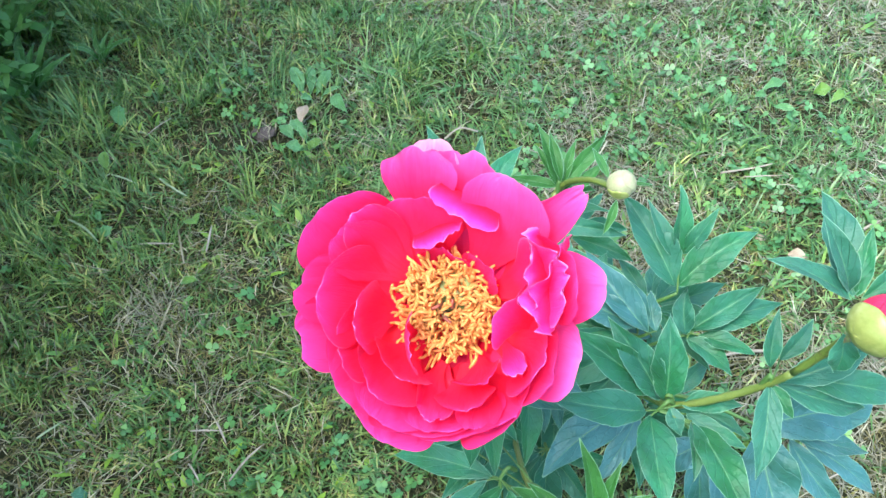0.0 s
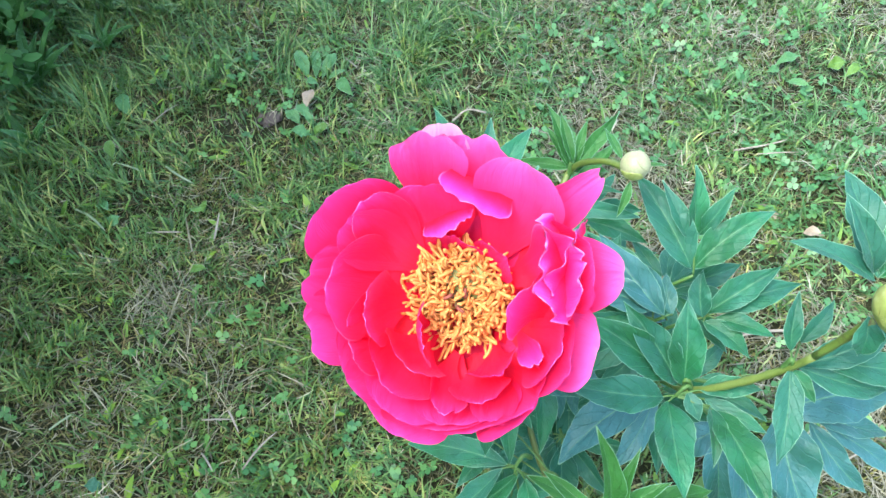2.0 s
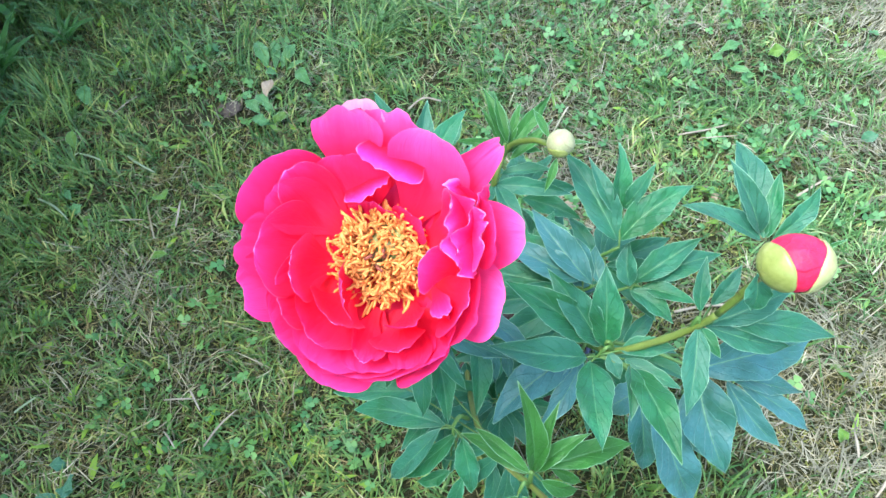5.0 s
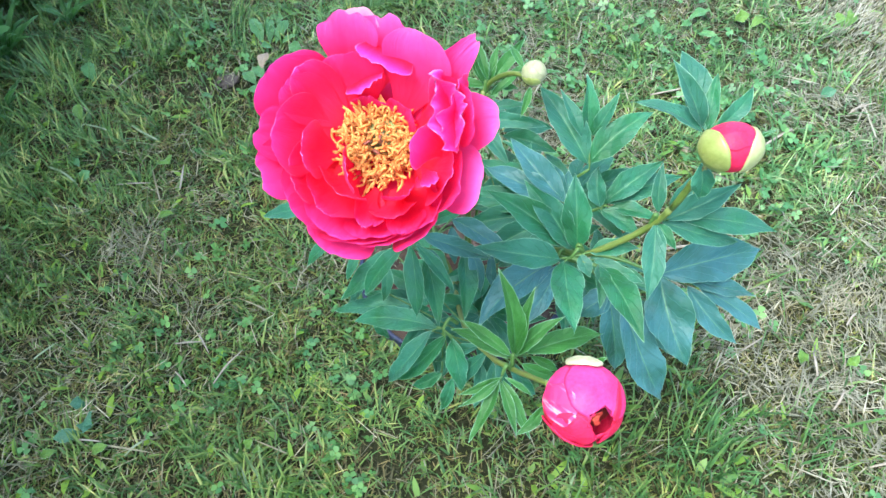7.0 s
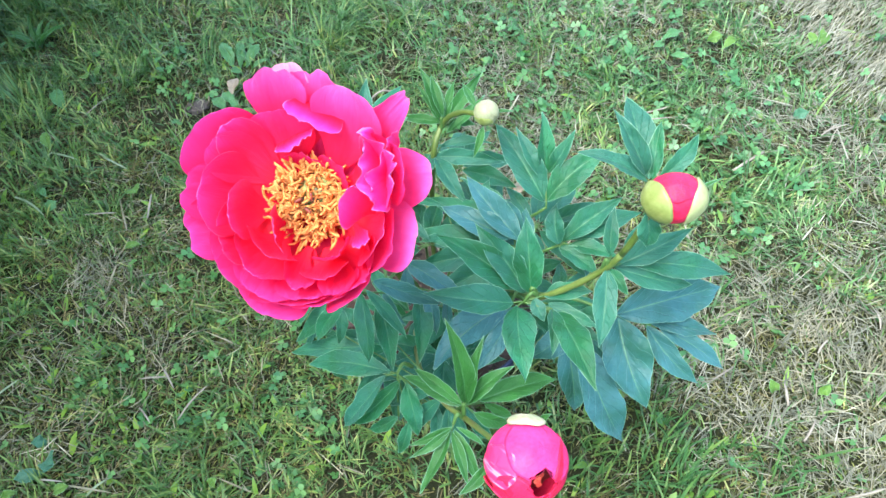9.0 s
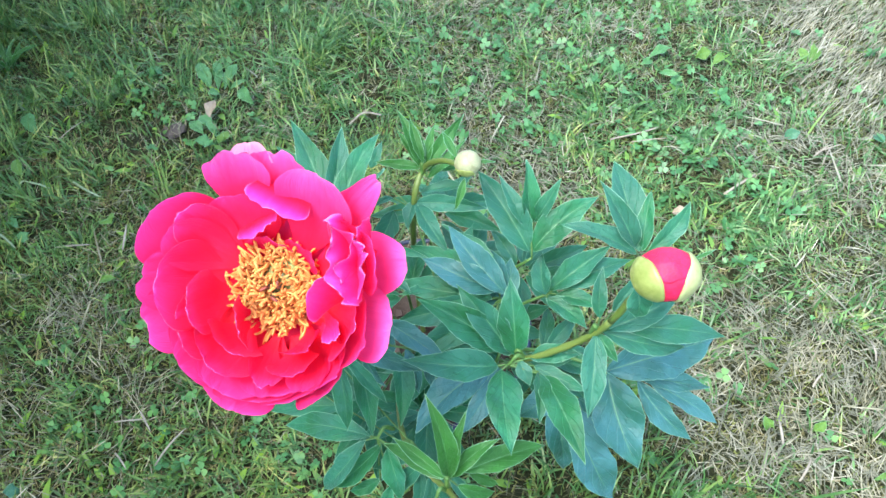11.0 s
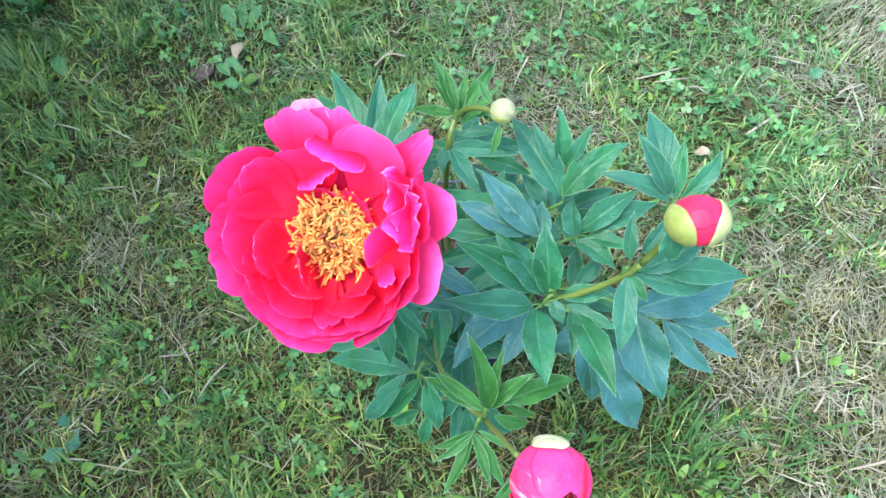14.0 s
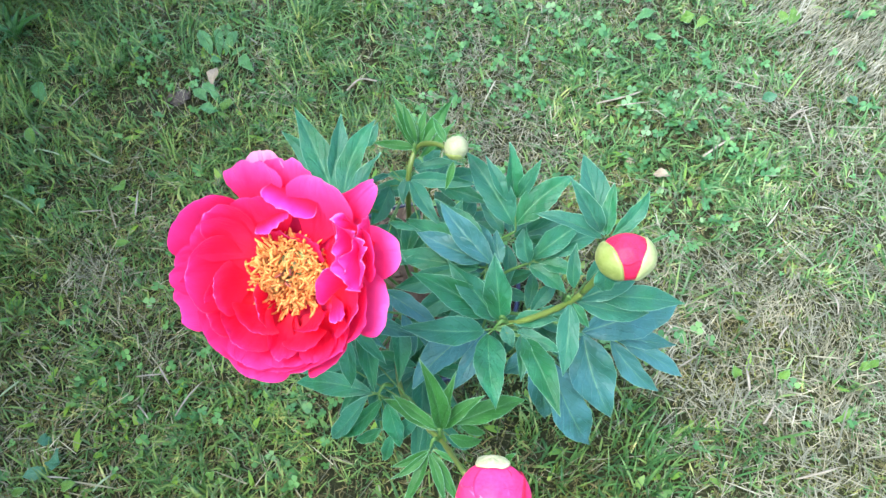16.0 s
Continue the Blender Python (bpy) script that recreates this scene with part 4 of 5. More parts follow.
def petal(foot, tip, width, sag, cup, twist=0, bend=0, ruffle=0.0007, notch=0.022, broad=0.66, blunt=3.0, neck=0.22, seed=0, nu=37, nv=28):
    """One petal on the bloom's axes, in millimetres: it springs from foot, bows back by sag and rises to a broad
    rim round tip. cup: how far its flanks stand up; twist: its turn about its own length, in degrees;
    bend: how far its middle strays sideways; blunt: how square the rim is; notch: how ragged;
    neck: how broad the foot is against the whole."""
    rng = random.Random(seed)
    foot, tip = Vector(foot) / 1000, Vector(tip) / 1000
    width, sag, cup, bend = width / 1000, sag / 1000, cup / 1000, bend / 1000
    along = (tip - foot).normalized()
    up = Vector((0, 0, 1)) - along * along.z
    up = Matrix.Rotation(radians(twist), 3, along) @ up.normalized()
    side = along.cross(up)
    length = (tip - foot).length
    ph = [rng.uniform(0, 6.3) for _ in range(12)]
    buckle = rng.uniform(0.0008, 0.0022)
    rows = []
    for j in range(nv):
        v = 1 - (1 - j / (nv - 1)) ** 1.6
        grow = min(v / broad, 1.0)
        half = width * 0.5 * (neck + (1 - neck) * grow * grow * (3 - 2 * grow)) * (1 - (max(0.0, v - broad) / (1.003 - broad)) ** blunt) ** 0.5
        row = []
        for i in range(nu):
            u = 2 * i / (nu - 1) - 1
            w = u * half / (width * 0.5)
            # the rim runs in and out in broad lobes and small nicks
            rag = notch * (0.6 * math.sin(2.9 * w + ph[0]) + 0.4 * math.sin(6.7 * w + ph[1]) + 0.14 * math.sin(15 * w + ph[2]) + 0.06 * math.sin(31 * w + ph[9]))
            t = v * (1 + rag * v ** 4)
            p = foot + along * (length * t) - up * (sag * 4 * t * (1 - t) * (0.7 + 0.6 * (1 - t))) + side * (bend * 4 * v * (1 - v))
            lift = cup * w * w * (0.35 + 0.65 * v)
            rimward = max(v ** 7, abs(u) ** 5 * v)
            lift += ruffle * v ** 3 * (math.sin(5 * w + ph[3]) + 0.7 * math.sin(11 * w + ph[4] + 3 * v))
            lift += (0.0002 + 0.45 * ruffle + 0.5 * max(0.0, ruffle - 0.0015)) * rimward * (math.sin((15 + ph[0]) * w + 9 * v + ph[5]) + 0.6 * math.sin((27 + 2 * ph[2]) * w - 14 * v + ph[1])) * (0.55 + 0.45 * math.sin(3 * w + ph[4]))
            lift += buckle * v * v * (math.sin(2.4 * w + 1.5 * v + ph[6]) + 0.5 * math.sin(4.3 * w - 3 * v + ph[7]))
            # fine furrows fan out from the foot
            lift += 0.00022 * math.sin(19 * u + ph[8]) * v * (1.2 - v) + 0.00013 * math.sin(37 * u + ph[10] + 2 * v) * v
            row.append(p + side * (u * half) + up * lift)
        rows.append(row)
    return sheet(rows)


def build_bloom():
    cupb = tube([(0, 0, -0.05), (0, 0, -0.034), (0, 0, -0.026), (0, 0, -0.02)], [0.004, 0.009, 0.013, 0.009], 14)
    bloom = part("flower", cupb, sepal_green, peony, "wide open semi-double bloom in hot pink with a yellow centre")
    bloom.matrix_parent_inverse = Matrix.Translation(-CROWN)
    bloom.matrix_basis = BLOOM_M

    def grow(foot, tip, width, material, sag, cup, **shape):
        part("petal", petal(foot, tip, width, sag, cup, **shape), material, bloom)

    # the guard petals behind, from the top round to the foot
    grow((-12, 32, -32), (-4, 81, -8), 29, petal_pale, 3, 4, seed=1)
    grow((-6, 25, -30), (13, 73, -3), 39, petal_guard_skylit, 4, 5, seed=2, notch=0.07, ruffle=0.0014)
    grow((-18, 27, -29), (-10, 75, 6), 39, petal_guard_skylit, 4, 6, seed=3, blunt=3.2, notch=0.08, ruffle=0.0014, broad=0.8)
    grow((-31, 8, -32), (-62, 50, 3), 56, petal_outer, 9, 12, seed=4)
    grow((-31, -3, -32), (-79, 14, -2), 37, petal_outer, 8, 8, seed=5, notch=0.045)
    grow((-30, -11, -32), (-82, -15, -5), 41, petal_outer, 8, 8, seed=6, notch=0.045)
    grow((-29, -24, -32), (-63, -39, 0), 49, petal_outer, 9, 10, seed=7)
    grow((-21, -39, -34), (-43, -72, -13), 47, petal_outer, 6, 4, seed=8)
    grow((-17, -39, -32), (-17, -69, -3), 64, petal_outer, 8, 9, seed=9)
    grow((-4, -41, -32), (24, -64, -2), 50, petal_outer, 9, 10, seed=10)
    grow((-8, -40, -32), (2, -70, -3), 49, petal_outer, 8, 8, seed=53)
    grow((11, -26, -33), (61, -38, -12), 46, petal_guard_skylit, 5, 3, seed=11, blunt=3.0, broad=0.7)
    grow((22, 0, -30), (77, 1, -5), 39, petal_guard_skylit, 6, 5, seed=12, blunt=1.6, broad=0.62)
    grow((26, 6, -28), (67, 47, 4), 23, petal_guard_skylit, 4, 6, seed=13, notch=0.12, bend=-4, blunt=1.8, broad=0.62)
    grow((8, 8, -28), (34, 57, 9), 47, petal_guard_skylit, 6, 9, seed=14, bend=5, broad=0.7)
    # the petals of the middle rows
    grow((-15, 8, -26), (-13, 53, 0), 43, petal_pink, 7, 8, seed=15)
    grow((-19, 7, -26), (-44, 47, 6), 31, petal_frilled, 7, 7, seed=16)
    grow((-17, 6, -25), (-54, 37, 8), 33, petal_pink, 8, 8, seed=17)
    grow((-23, -3, -26), (-64, 10, 10), 53, petal_frilled, 9, 14, seed=18)
    grow((-26, -19, -26), (-59, -18, 4), 42, petal_frilled, 9, 10, seed=19)
    grow((-25, -7, -24), (-48, -5, 15), 37, petal_frilled, 8, 10, seed=20, notch=0.045)
    grow((-19, -27, -27), (-42, -58, 2), 45, petal_outer, 9, 9, seed=21)
    grow((-21, -24, -25), (-42, -41, 9), 42, petal_frilled, 9, 10, seed=22)
    grow((-20, -22, -23), (-30, -32, 13), 37, petal_frilled, 8, 8, seed=23)
    grow((-18, -20, -21), (-23, -20, 13), 32, petal_frilled, 6, 8, seed=24)
    grow((-10, -36, -25), (-14, -66, 0), 37, petal_outer, 8, 7, seed=25)
    grow((6, -37, -26), (29, -56, 4), 45, petal_pink, 9, 11, seed=26)
    grow((10, -37, -26), (8, -66, 3), 24, petal_pink, 6, 7, seed=27, notch=0.07)
    grow((2, -36, -24), (3, -54, 6), 31, petal_frilled, 7, 8, seed=28)
    grow((-9, -34, -23), (-17, -56, 7), 22, petal_frilled, 5, 9, twist=-25, seed=29, notch=0.15)
    grow((10, -30, -22), (14, -40, 8), 27, petal_pink, 6, 9, seed=30, bend=4)
    grow((18, -24, -28), (47, -41, 3), 45, petal_pink, 8, 10, seed=31)
    grow((19, -22, -26), (42, -35, 9), 43, petal_frilled, 8, 10, seed=32)
    grow((22, -23, -20), (31, -38, 12), 13, petal_lilac, 3, 4, seed=33)
    grow((23, 0, -26), (62, 10, 13), 46, petal_outer, 9, 12, seed=34)
    grow((21, 1, -24), (55, 9, 19), 46, petal_lilac, 8, 11, ruffle=0.0022, seed=35, notch=0.05)
    # the frilled petals that stand round the stamens
    grow((56, 7, -12), (36, 6, 20), 53, petal_lilac, 2, 5, seed=36, ruffle=0.0036, notch=0.1, broad=0.6)
    grow((39, -16, -18), (24, -6, 14), 38, petal_lilac, 3, 4, seed=37, twist=0, notch=0.05, blunt=2.6, broad=0.6)
    grow((57, 3, -16), (45, 8, 17), 49, petal_lilac, 2, 5, seed=38, ruffle=0.0028, notch=0.09, broad=0.6)
    grow((-7, 37, -14), (-4, 29, -2), 28, petal_lilac, 0, 2, seed=39, broad=0.6, blunt=4.0, ruffle=0.001, notch=0.06, neck=0.85)
    grow((13, 50, -8), (6, 40, 8), 39, petal_lilac, 0, 1, seed=40, blunt=3.0, twist=0, broad=0.55, notch=0.04, ruffle=0.0009, neck=0.85)
    # broad red petals that close the bowl beneath
    grow((-12, -10, -40), (33, -29, -27), 51, petal_pink, 3, 3, broad=0.4, seed=41)
    grow((-13, -11, -40), (-1, -56, -27), 51, petal_pink, 3, 3, broad=0.4, seed=42)
    grow((-15, -11, -40), (-43, -46, -27), 51, petal_pink, 3, 3, broad=0.4, seed=43)
    grow((-16, -9, -40), (-60, -7, -27), 51, petal_pink, 3, 3, broad=0.4, seed=44)
    grow((-15, -7, -40), (-39, 31, -27), 51, petal_pink, 3, 3, broad=0.4, seed=45)
    grow((-13, -7, -40), (2, 40, -27), 51, petal_pink, 3, 3, broad=0.4, seed=46)
    grow((-12, -8, -40), (35, 14, -27), 51, petal_pink, 3, 3, broad=0.4, seed=47)
    grow((-7, 11, -29), (-3, 25, -15), 29, petal_pink, 2, 5, seed=51)
    grow((4, 3, -29), (19, 15, -13), 27, petal_pink, 3, 5, seed=52)
    # stamens: a dense carpet of curled threads
    rng = random.Random(9)
    heart = Vector((-0.005, -0.006, 0))
    forms = []
    for k in range(24):
        bendy = [Vector((0, 0, 0))]
        heading, yaw = 0.05, rng.uniform(-0.2, 0.2)
        turn = rng.uniform(-0.25, 0.6)
        for s in range(8):
            heading += turn + rng.uniform(-0.2, 0.2) if s > 2 else rng.uniform(-0.12, 0.16)
            yaw += rng.uniform(-0.45, 0.45)
            bendy.append(bendy[-1] + Vector((math.sin(heading), yaw * 0.6, math.cos(heading))) * 0.0022)
        bm = tube(curve(bendy, 2), [0.0004 + 0.0005 * min(1, s / 8) - (0.0004 if s > 15 else 0) for s in range(17)], 6)
        mesh = bpy.data.meshes.new("stamen")
        bm.to_mesh(mesh)
        bm.free()
        forms.append(mesh)
    tuft = bmesh.new()
    for k in range(520):
        r = 0.0025 + 0.0205 * math.sqrt((k % 300 + 0.5) / 300 if k < 300 else (k - 299.5) / 220)
        a = k * 2.39996
        lean = 0.5 * (r - 0.0025) / 0.02 + rng.uniform(-0.4, 0.3)
        size = rng.uniform(0.78, 1.08)
        stand = Matrix.Translation(heart + Vector((r * math.cos(a), r * math.sin(a), -0.026 - 8 * r * r))) @ Matrix.Rotation(a + rng.uniform(-0.9, 0.9), 4, "Z") @ Matrix.Rotation(lean, 4, "Y") @ Matrix.Rotation(rng.uniform(-3.1, 3.1), 4, "Z") @ Matrix.Diagonal((size, size, size, 1))
        form = forms[rng.randrange(24)]
        if k < 300:
            part("stamen", form, stamen_yellow, bloom).matrix_basis = stand
        else:
            # the shorter threads between them stay joined
            old = len(tuft.verts)
            tuft.from_mesh(form)
            tuft.verts.ensure_lookup_table()
            bmesh.ops.transform(tuft, matrix=stand @ Matrix.Diagonal((0.9, 0.9, 0.82, 1)), verts=tuft.verts[old:])
    part("stamen_tuft", tuft, stamen_yellow, bloom, "short yellow threads packed between the stamens")["kind"] = "stuff"
    for k in range(3):
        a = k * 2.09 + 0.4
        foot = heart + Vector((0.003 * math.cos(a), 0.003 * math.sin(a), -0.028))
        top = heart + Vector((0.004 * math.cos(a), 0.004 * math.sin(a), -0.013))
        part("pistil", tube([foot, (foot + top) / 2, top], [0.0026, 0.0028, 0.0013], 8), pistil_green, bloom)
        tip = top + Vector((0.004 * math.cos(a + 1), 0.004 * math.sin(a + 1), 0.003))
        part("stigma", tube(curve([top, top + Vector((0, 0, 0.003)), tip], 4), [0.0009] * 9, 6), stigma_pink, bloom)


build_bloom()


# ---- buds ----
def ball(radius, squash=(1, 1, 1), keep=None, lump=0.0, seed=0, seg=40, rings=28, thick=0.0):
    """A bud's skin: a ball, or the piece of it that keep(direction) lets stand, with thickness."""
    rng = random.Random(seed)
    ph = [rng.uniform(0, 6.3) for _ in range(4)]
    bm = bmesh.new()
    bmesh.ops.create_uvsphere(bm, u_segments=seg, v_segments=rings, radius=1.0)
    if keep:
        bmesh.ops.delete(bm, geom=[f for f in bm.faces if not keep(f.calc_center_median().normalized())], context="FACES")
    for v in bm.verts:
        d = v.co.normalized()
        w = 1 + lump * (math.sin(5 * d.x + ph[0]) + math.sin(6 * d.y + ph[1]) + 0.6 * math.sin(9 * d.z + ph[2]) + 0.4 * math.sin(17 * d.x + 13 * d.y + ph[3]))
        v.co = Vector((d.x * squash[0], d.y * squash[1], d.z * squash[2])) * radius * w
    if thick:
        bmesh.ops.recalc_face_normals(bm, faces=bm.faces)
        bmesh.ops.solidify(bm, geom=bm.faces[:], thickness=thick)
    return bm


# the camera's right and up directions, by which every bud is turned
VIEW_RIGHT, VIEW_UP = Vector((0.996, 0.0, -0.09)).normalized(), Vector((0.05, 0.80, 0.60)).normalized()
VIEW_BACK = VIEW_RIGHT.cross(VIEW_UP)


def view_axes(place):
    """The axes a bud is built on, turned to the camera: z points towards it."""
    r, u, b = VIEW_RIGHT, VIEW_UP, VIEW_BACK
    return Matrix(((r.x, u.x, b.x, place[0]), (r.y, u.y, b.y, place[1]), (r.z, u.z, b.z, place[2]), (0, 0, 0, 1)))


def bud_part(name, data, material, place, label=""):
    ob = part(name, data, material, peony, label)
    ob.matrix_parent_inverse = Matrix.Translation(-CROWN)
    ob.matrix_basis = view_axes(place)
    return ob


def shell(radius, squash, direction, angle, wobble=0.05, seed=0, thick=0.0006, avoid=None, flare=0.0):
    """A bud scale: a cap of the ball round a direction, with a clean rolled margin."""
    d = Vector(direction).normalized()
    a = d.orthogonal().normalized()
    c = d.cross(a)
    rng = random.Random(seed)
    ph = [rng.uniform(0, 6.3) for _ in range(3)]
    n, m = 72, 16
    bm = bmesh.new()
    layers = []
    for side in (1, 0):
        rows = [[bm.verts.new(Vector([q * s for q, s in zip(d, squash)]) * (radius + side * thick))]]
        for j in range(1, m + 1):
            row = []
            for i in range(n):
                q = 2 * math.pi * i / n
                reach = angle * (1 + wobble * (math.sin(2 * q + ph[0]) + 0.6 * math.sin(3 * q + ph[1]) + 0.3 * math.sin(7 * q + ph[2])))
                t = reach * j / m
                p = d * math.cos(t) + (a * math.cos(q) + c * math.sin(q)) * math.sin(t)
                if avoid:
                    # the margin gives way round an oval opening
                    away, tall, wide = avoid
                    e1 = (Vector((0.25, -0.9, 0)) - away * away.dot(Vector((0.25, -0.9, 0)))).normalized()
                    e2 = away.cross(e1)
                    x, y = p.dot(e1), p.dot(e2)
                    w = math.atan2(y, x)
                    k = math.hypot(x / tall, y / wide) * (1 + 0.13 * math.sin(5 * w + ph[0]) + 0.09 * math.sin(11 * w + ph[1]))
                    if k < 1 and p.dot(away) > 0:
                        k = max(k, 0.02)
                        x, y = x / k, y / k
                        p = (e1 * x + e2 * y + away * math.sqrt(max(0.05, 1 - x * x - y * y))).normalized()
                r = radius + side * thick - (0.0006 if j == m else 0.0) + flare * (j / m) ** 9 + 0.007 * radius * (math.sin(3 * q + 4 * t + ph[2]) + 0.5 * math.sin(7 * q - 6 * t + ph[1]))
                row.append(bm.verts.new(Vector((p.x * squash[0], p.y * squash[1], p.z * squash[2])) * r))
            rows.append(row)
        layers.append(rows)
        for i in range(n):
            bm.faces.new((rows[0][0], rows[1][i], rows[1][(i + 1) % n]))
        for r0, r1 in zip(rows[1:], rows[2:]):
            for i in range(n):
                bm.faces.new((r0[i], r1[i], r1[(i + 1) % n], r0[(i + 1) % n]))
    for i in range(n):
        bm.faces.new((layers[0][-1][i], layers[1][-1][i], layers[1][-1][(i + 1) % n], layers[0][-1][(i + 1) % n]))
    bmesh.ops.recalc_face_normals(bm, faces=bm.faces)
    return bm


def loose(name, base, tip, width, material, holder, facing=(0, -0.5, 0.85)):
    """A leaf in world places under a part that has its own axes."""
    ob = part(name, leaflet(base, tip, width, LEAF_RNG, facing, arch=0.08), material, holder)
    ob.matrix_parent_inverse = holder.matrix_basis.inverted()
    return ob


def build_side_bud():
    place = (0.2205, 0.2395, 0.567)
    form = (1.06, 0.88, 0.95)
    core = bud_part("side_bud", ball(0.0196, form, lump=0.005, seed=3), bud_rose, place, "swollen round bud, yellow-green sepals parting over pink petals")
    part("sepal", shell(0.0204, form, (-0.95, -0.24, 0.08), 1.04, 0.03, 5, 0.0008), sepal_green, core)
    part("sepal", shell(0.0203, form, (0.95, -0.24, 0.05), 1.16, 0.03, 6, 0.0008), sepal_pale, core)
    part("bud_petal", shell(0.0196, form, (-0.05, 0.45, 0.85), 0.75, 0.12, 8, 0.0005), bud_rose, core, "creased pink petal")
    loose("bract", (0.208, 0.262, 0.560), (0.158, 0.277, 0.583), 0.30, leaf_blue, core, facing=(0.1, -0.5, 0.85))
    loose("bract", (0.210, 0.264, 0.560), (0.205, 0.328, 0.579), 0.40, leaf_blue, core, facing=(0, -0.6, 0.6))
    loose("bract", (0.208, 0.266, 0.562), (0.185, 0.288, 0.608), 0.28, leaf_blue, core, facing=(0, -0.6, 0.6))
    loose("bract", (0.212, 0.264, 0.560), (0.222, 0.294, 0.586), 0.31, leaf_blue, core, facing=(0, -0.6, 0.6))
    loose("bract", (0.216, 0.264, 0.558), (0.251, 0.292, 0.571), 0.30, leaf_blue, core, facing=(0, -0.6, 0.6))
    loose("bract", (0.209, 0.254, 0.536), (0.211, 0.245, 0.505), 0.55, leaf_blue, core, facing=(0, -0.8, 0.3))
    loose("bract", (0.240, 0.255, 0.555), (0.262, 0.262, 0.556), 0.12, leaf_young, core)


def build_small_bud():
    place = (0.1105, 0.4325, 0.4755)
    core = bud_part("small_bud", ball(0.0113, (1, 1, 1), lump=0.003, seed=13, seg=36, rings=24), sepal_cream, place, "small closed cream-green bud")
    # green below cream: the bud's shaded underside put into the sepal colour
    part("sepal", shell(0.0114, (1, 1, 1), (-0.3, -0.9, 0.0), 0.9, 0.08, 3, 0.0004), sepal_green, core)
    part("sepal", shell(0.0115, (1, 1, 1), (0.75, 0.35, 0.5), 1.0, 0.06, 1, 0.0004), sepal_cream, core)
    loose("bract", (0.102, 0.441, 0.474), (0.092, 0.473, 0.477), 0.24, leaf_young, core)
    loose("bract", (0.107, 0.424, 0.467), (0.095, 0.404, 0.448), 0.25, leaf_young, core)
    loose("bract", (0.119, 0.435, 0.474), (0.136, 0.432, 0.474), 0.22, leaf_young, core)


def build_low_bud():
    place = (0.103, 0.101, 0.477)
    hole = Vector((0.24, -0.31, 0.92)).normalized()
    form = (0.975, 0.97, 1.0)

    def open_skin(q):
        return q.angle(hole) > 0.5

    core = bud_part("opening_bud", ball(0.0264, form, open_skin, 0.006, 23, 64, 44, 0.0012), bud_rose, place, "plump hot-pink bud with petals beginning to part over a dark hollow")
    part("bud_hollow", ball(0.0172, form, lump=0.07, seed=29, seg=32, rings=24), bud_dark, core, "dark red folded petals inside")
    # crumpled inner petals stand in the opening
    for k, (x, y, z, turn) in enumerate(((0.16, -0.17, 0.97, 0.3), (0.3, -0.2, 0.93, -0.4), (0.22, -0.4, 0.89, 0.1))):
        part("inner_petal", shell(0.0186 + 0.0008 * k, form, (x, y, z), 0.15 + 0.03 * math.cos(turn * 9), 0.3, 60 + k, 0.0008), bud_ember, core, "crumpled orange-red inner petal")
    gap = (hole, 0.36, 0.28)
    wide_gap = (hole, 0.38, 0.31)
    part("bud_petal", shell(0.0268, form, (-0.7, -0.35, 0.6), 0.92, 0.05, 25, 0.0011, gap, 0.0006), bud_rose, core)
    part("bud_petal", shell(0.0276, form, (0.3, 0.55, 0.78), 0.9, 0.06, 24, 0.0011, wide_gap, 0.0009), bud_pink, core, "broad pale magenta outer petal")
    part("bud_petal", shell(0.0271, form, (-0.35, 0.7, 0.55), 0.85, 0.05, 22, 0.0011, gap, 0.0009), bud_pink, core)
    part("bud_petal", shell(0.0277, form, (0.97, -0.3, 0.05), 0.98, 0.04, 26, 0.0011, wide_gap, 0.0009), bud_rose, core)
    part("bud_petal", shell(0.0274, form, (-0.44, -0.6, 0.66), 0.6, 0.06, 21, 0.0011, wide_gap, 0.0009), bud_rose, core)
    part("bud_petal", shell(0.0274, (1.0, 1.0, 1.0), (-0.45, -0.85, -0.2), 0.72, 0.08, 27, 0.0011, flare=0.0016), bud_rose, core)
    part("bud_petal", shell(0.0279, form, (-0.8, 0.14, 0.58), 0.56, 0.13, 33, 0.0008, flare=0.0004), bud_streaked, core, "outer petal streaked with white")
    part("sepal", shell(0.0276, (0.95, 1.12, 1.0), (0.04, 0.98, 0.02), 0.47, 0.07, 28, 0.0009), sepal_white, core, "pale cream sepal")
    loose("bract", (0.079, 0.112, 0.454), (0.056, 0.093, 0.450), 0.30, leaf_young, core)
    loose("bract", (0.116, 0.130, 0.474), (0.124, 0.130, 0.485), 0.4, leaf_young, core)


build_side_bud()
build_small_bud()
build_low_bud()


# ---- weeds and litter on the lawn ----
def weed(place, leaves, material, label, lift=0.03, seed=0, width=0.3, belly=0.68):
    """A rosette of broad leaves: each by its turn in degrees and its length."""
    rng = random.Random(seed)
    top = new("weed")
    top.location = place
    tagged(top, label, "weed", "weeds in the lawn")
    for turn, length in leaves:
        a = radians(turn)
        base = (0.004 * math.cos(a), 0.004 * math.sin(a), 0.0)
        tip = (length * math.cos(a), length * math.sin(a), lift * rng.uniform(0.6, 1.3))
        part("leaf", leaflet(base, tip, width, rng, (0, -0.3, 0.95), arch=0.12, belly=belly), material, top)


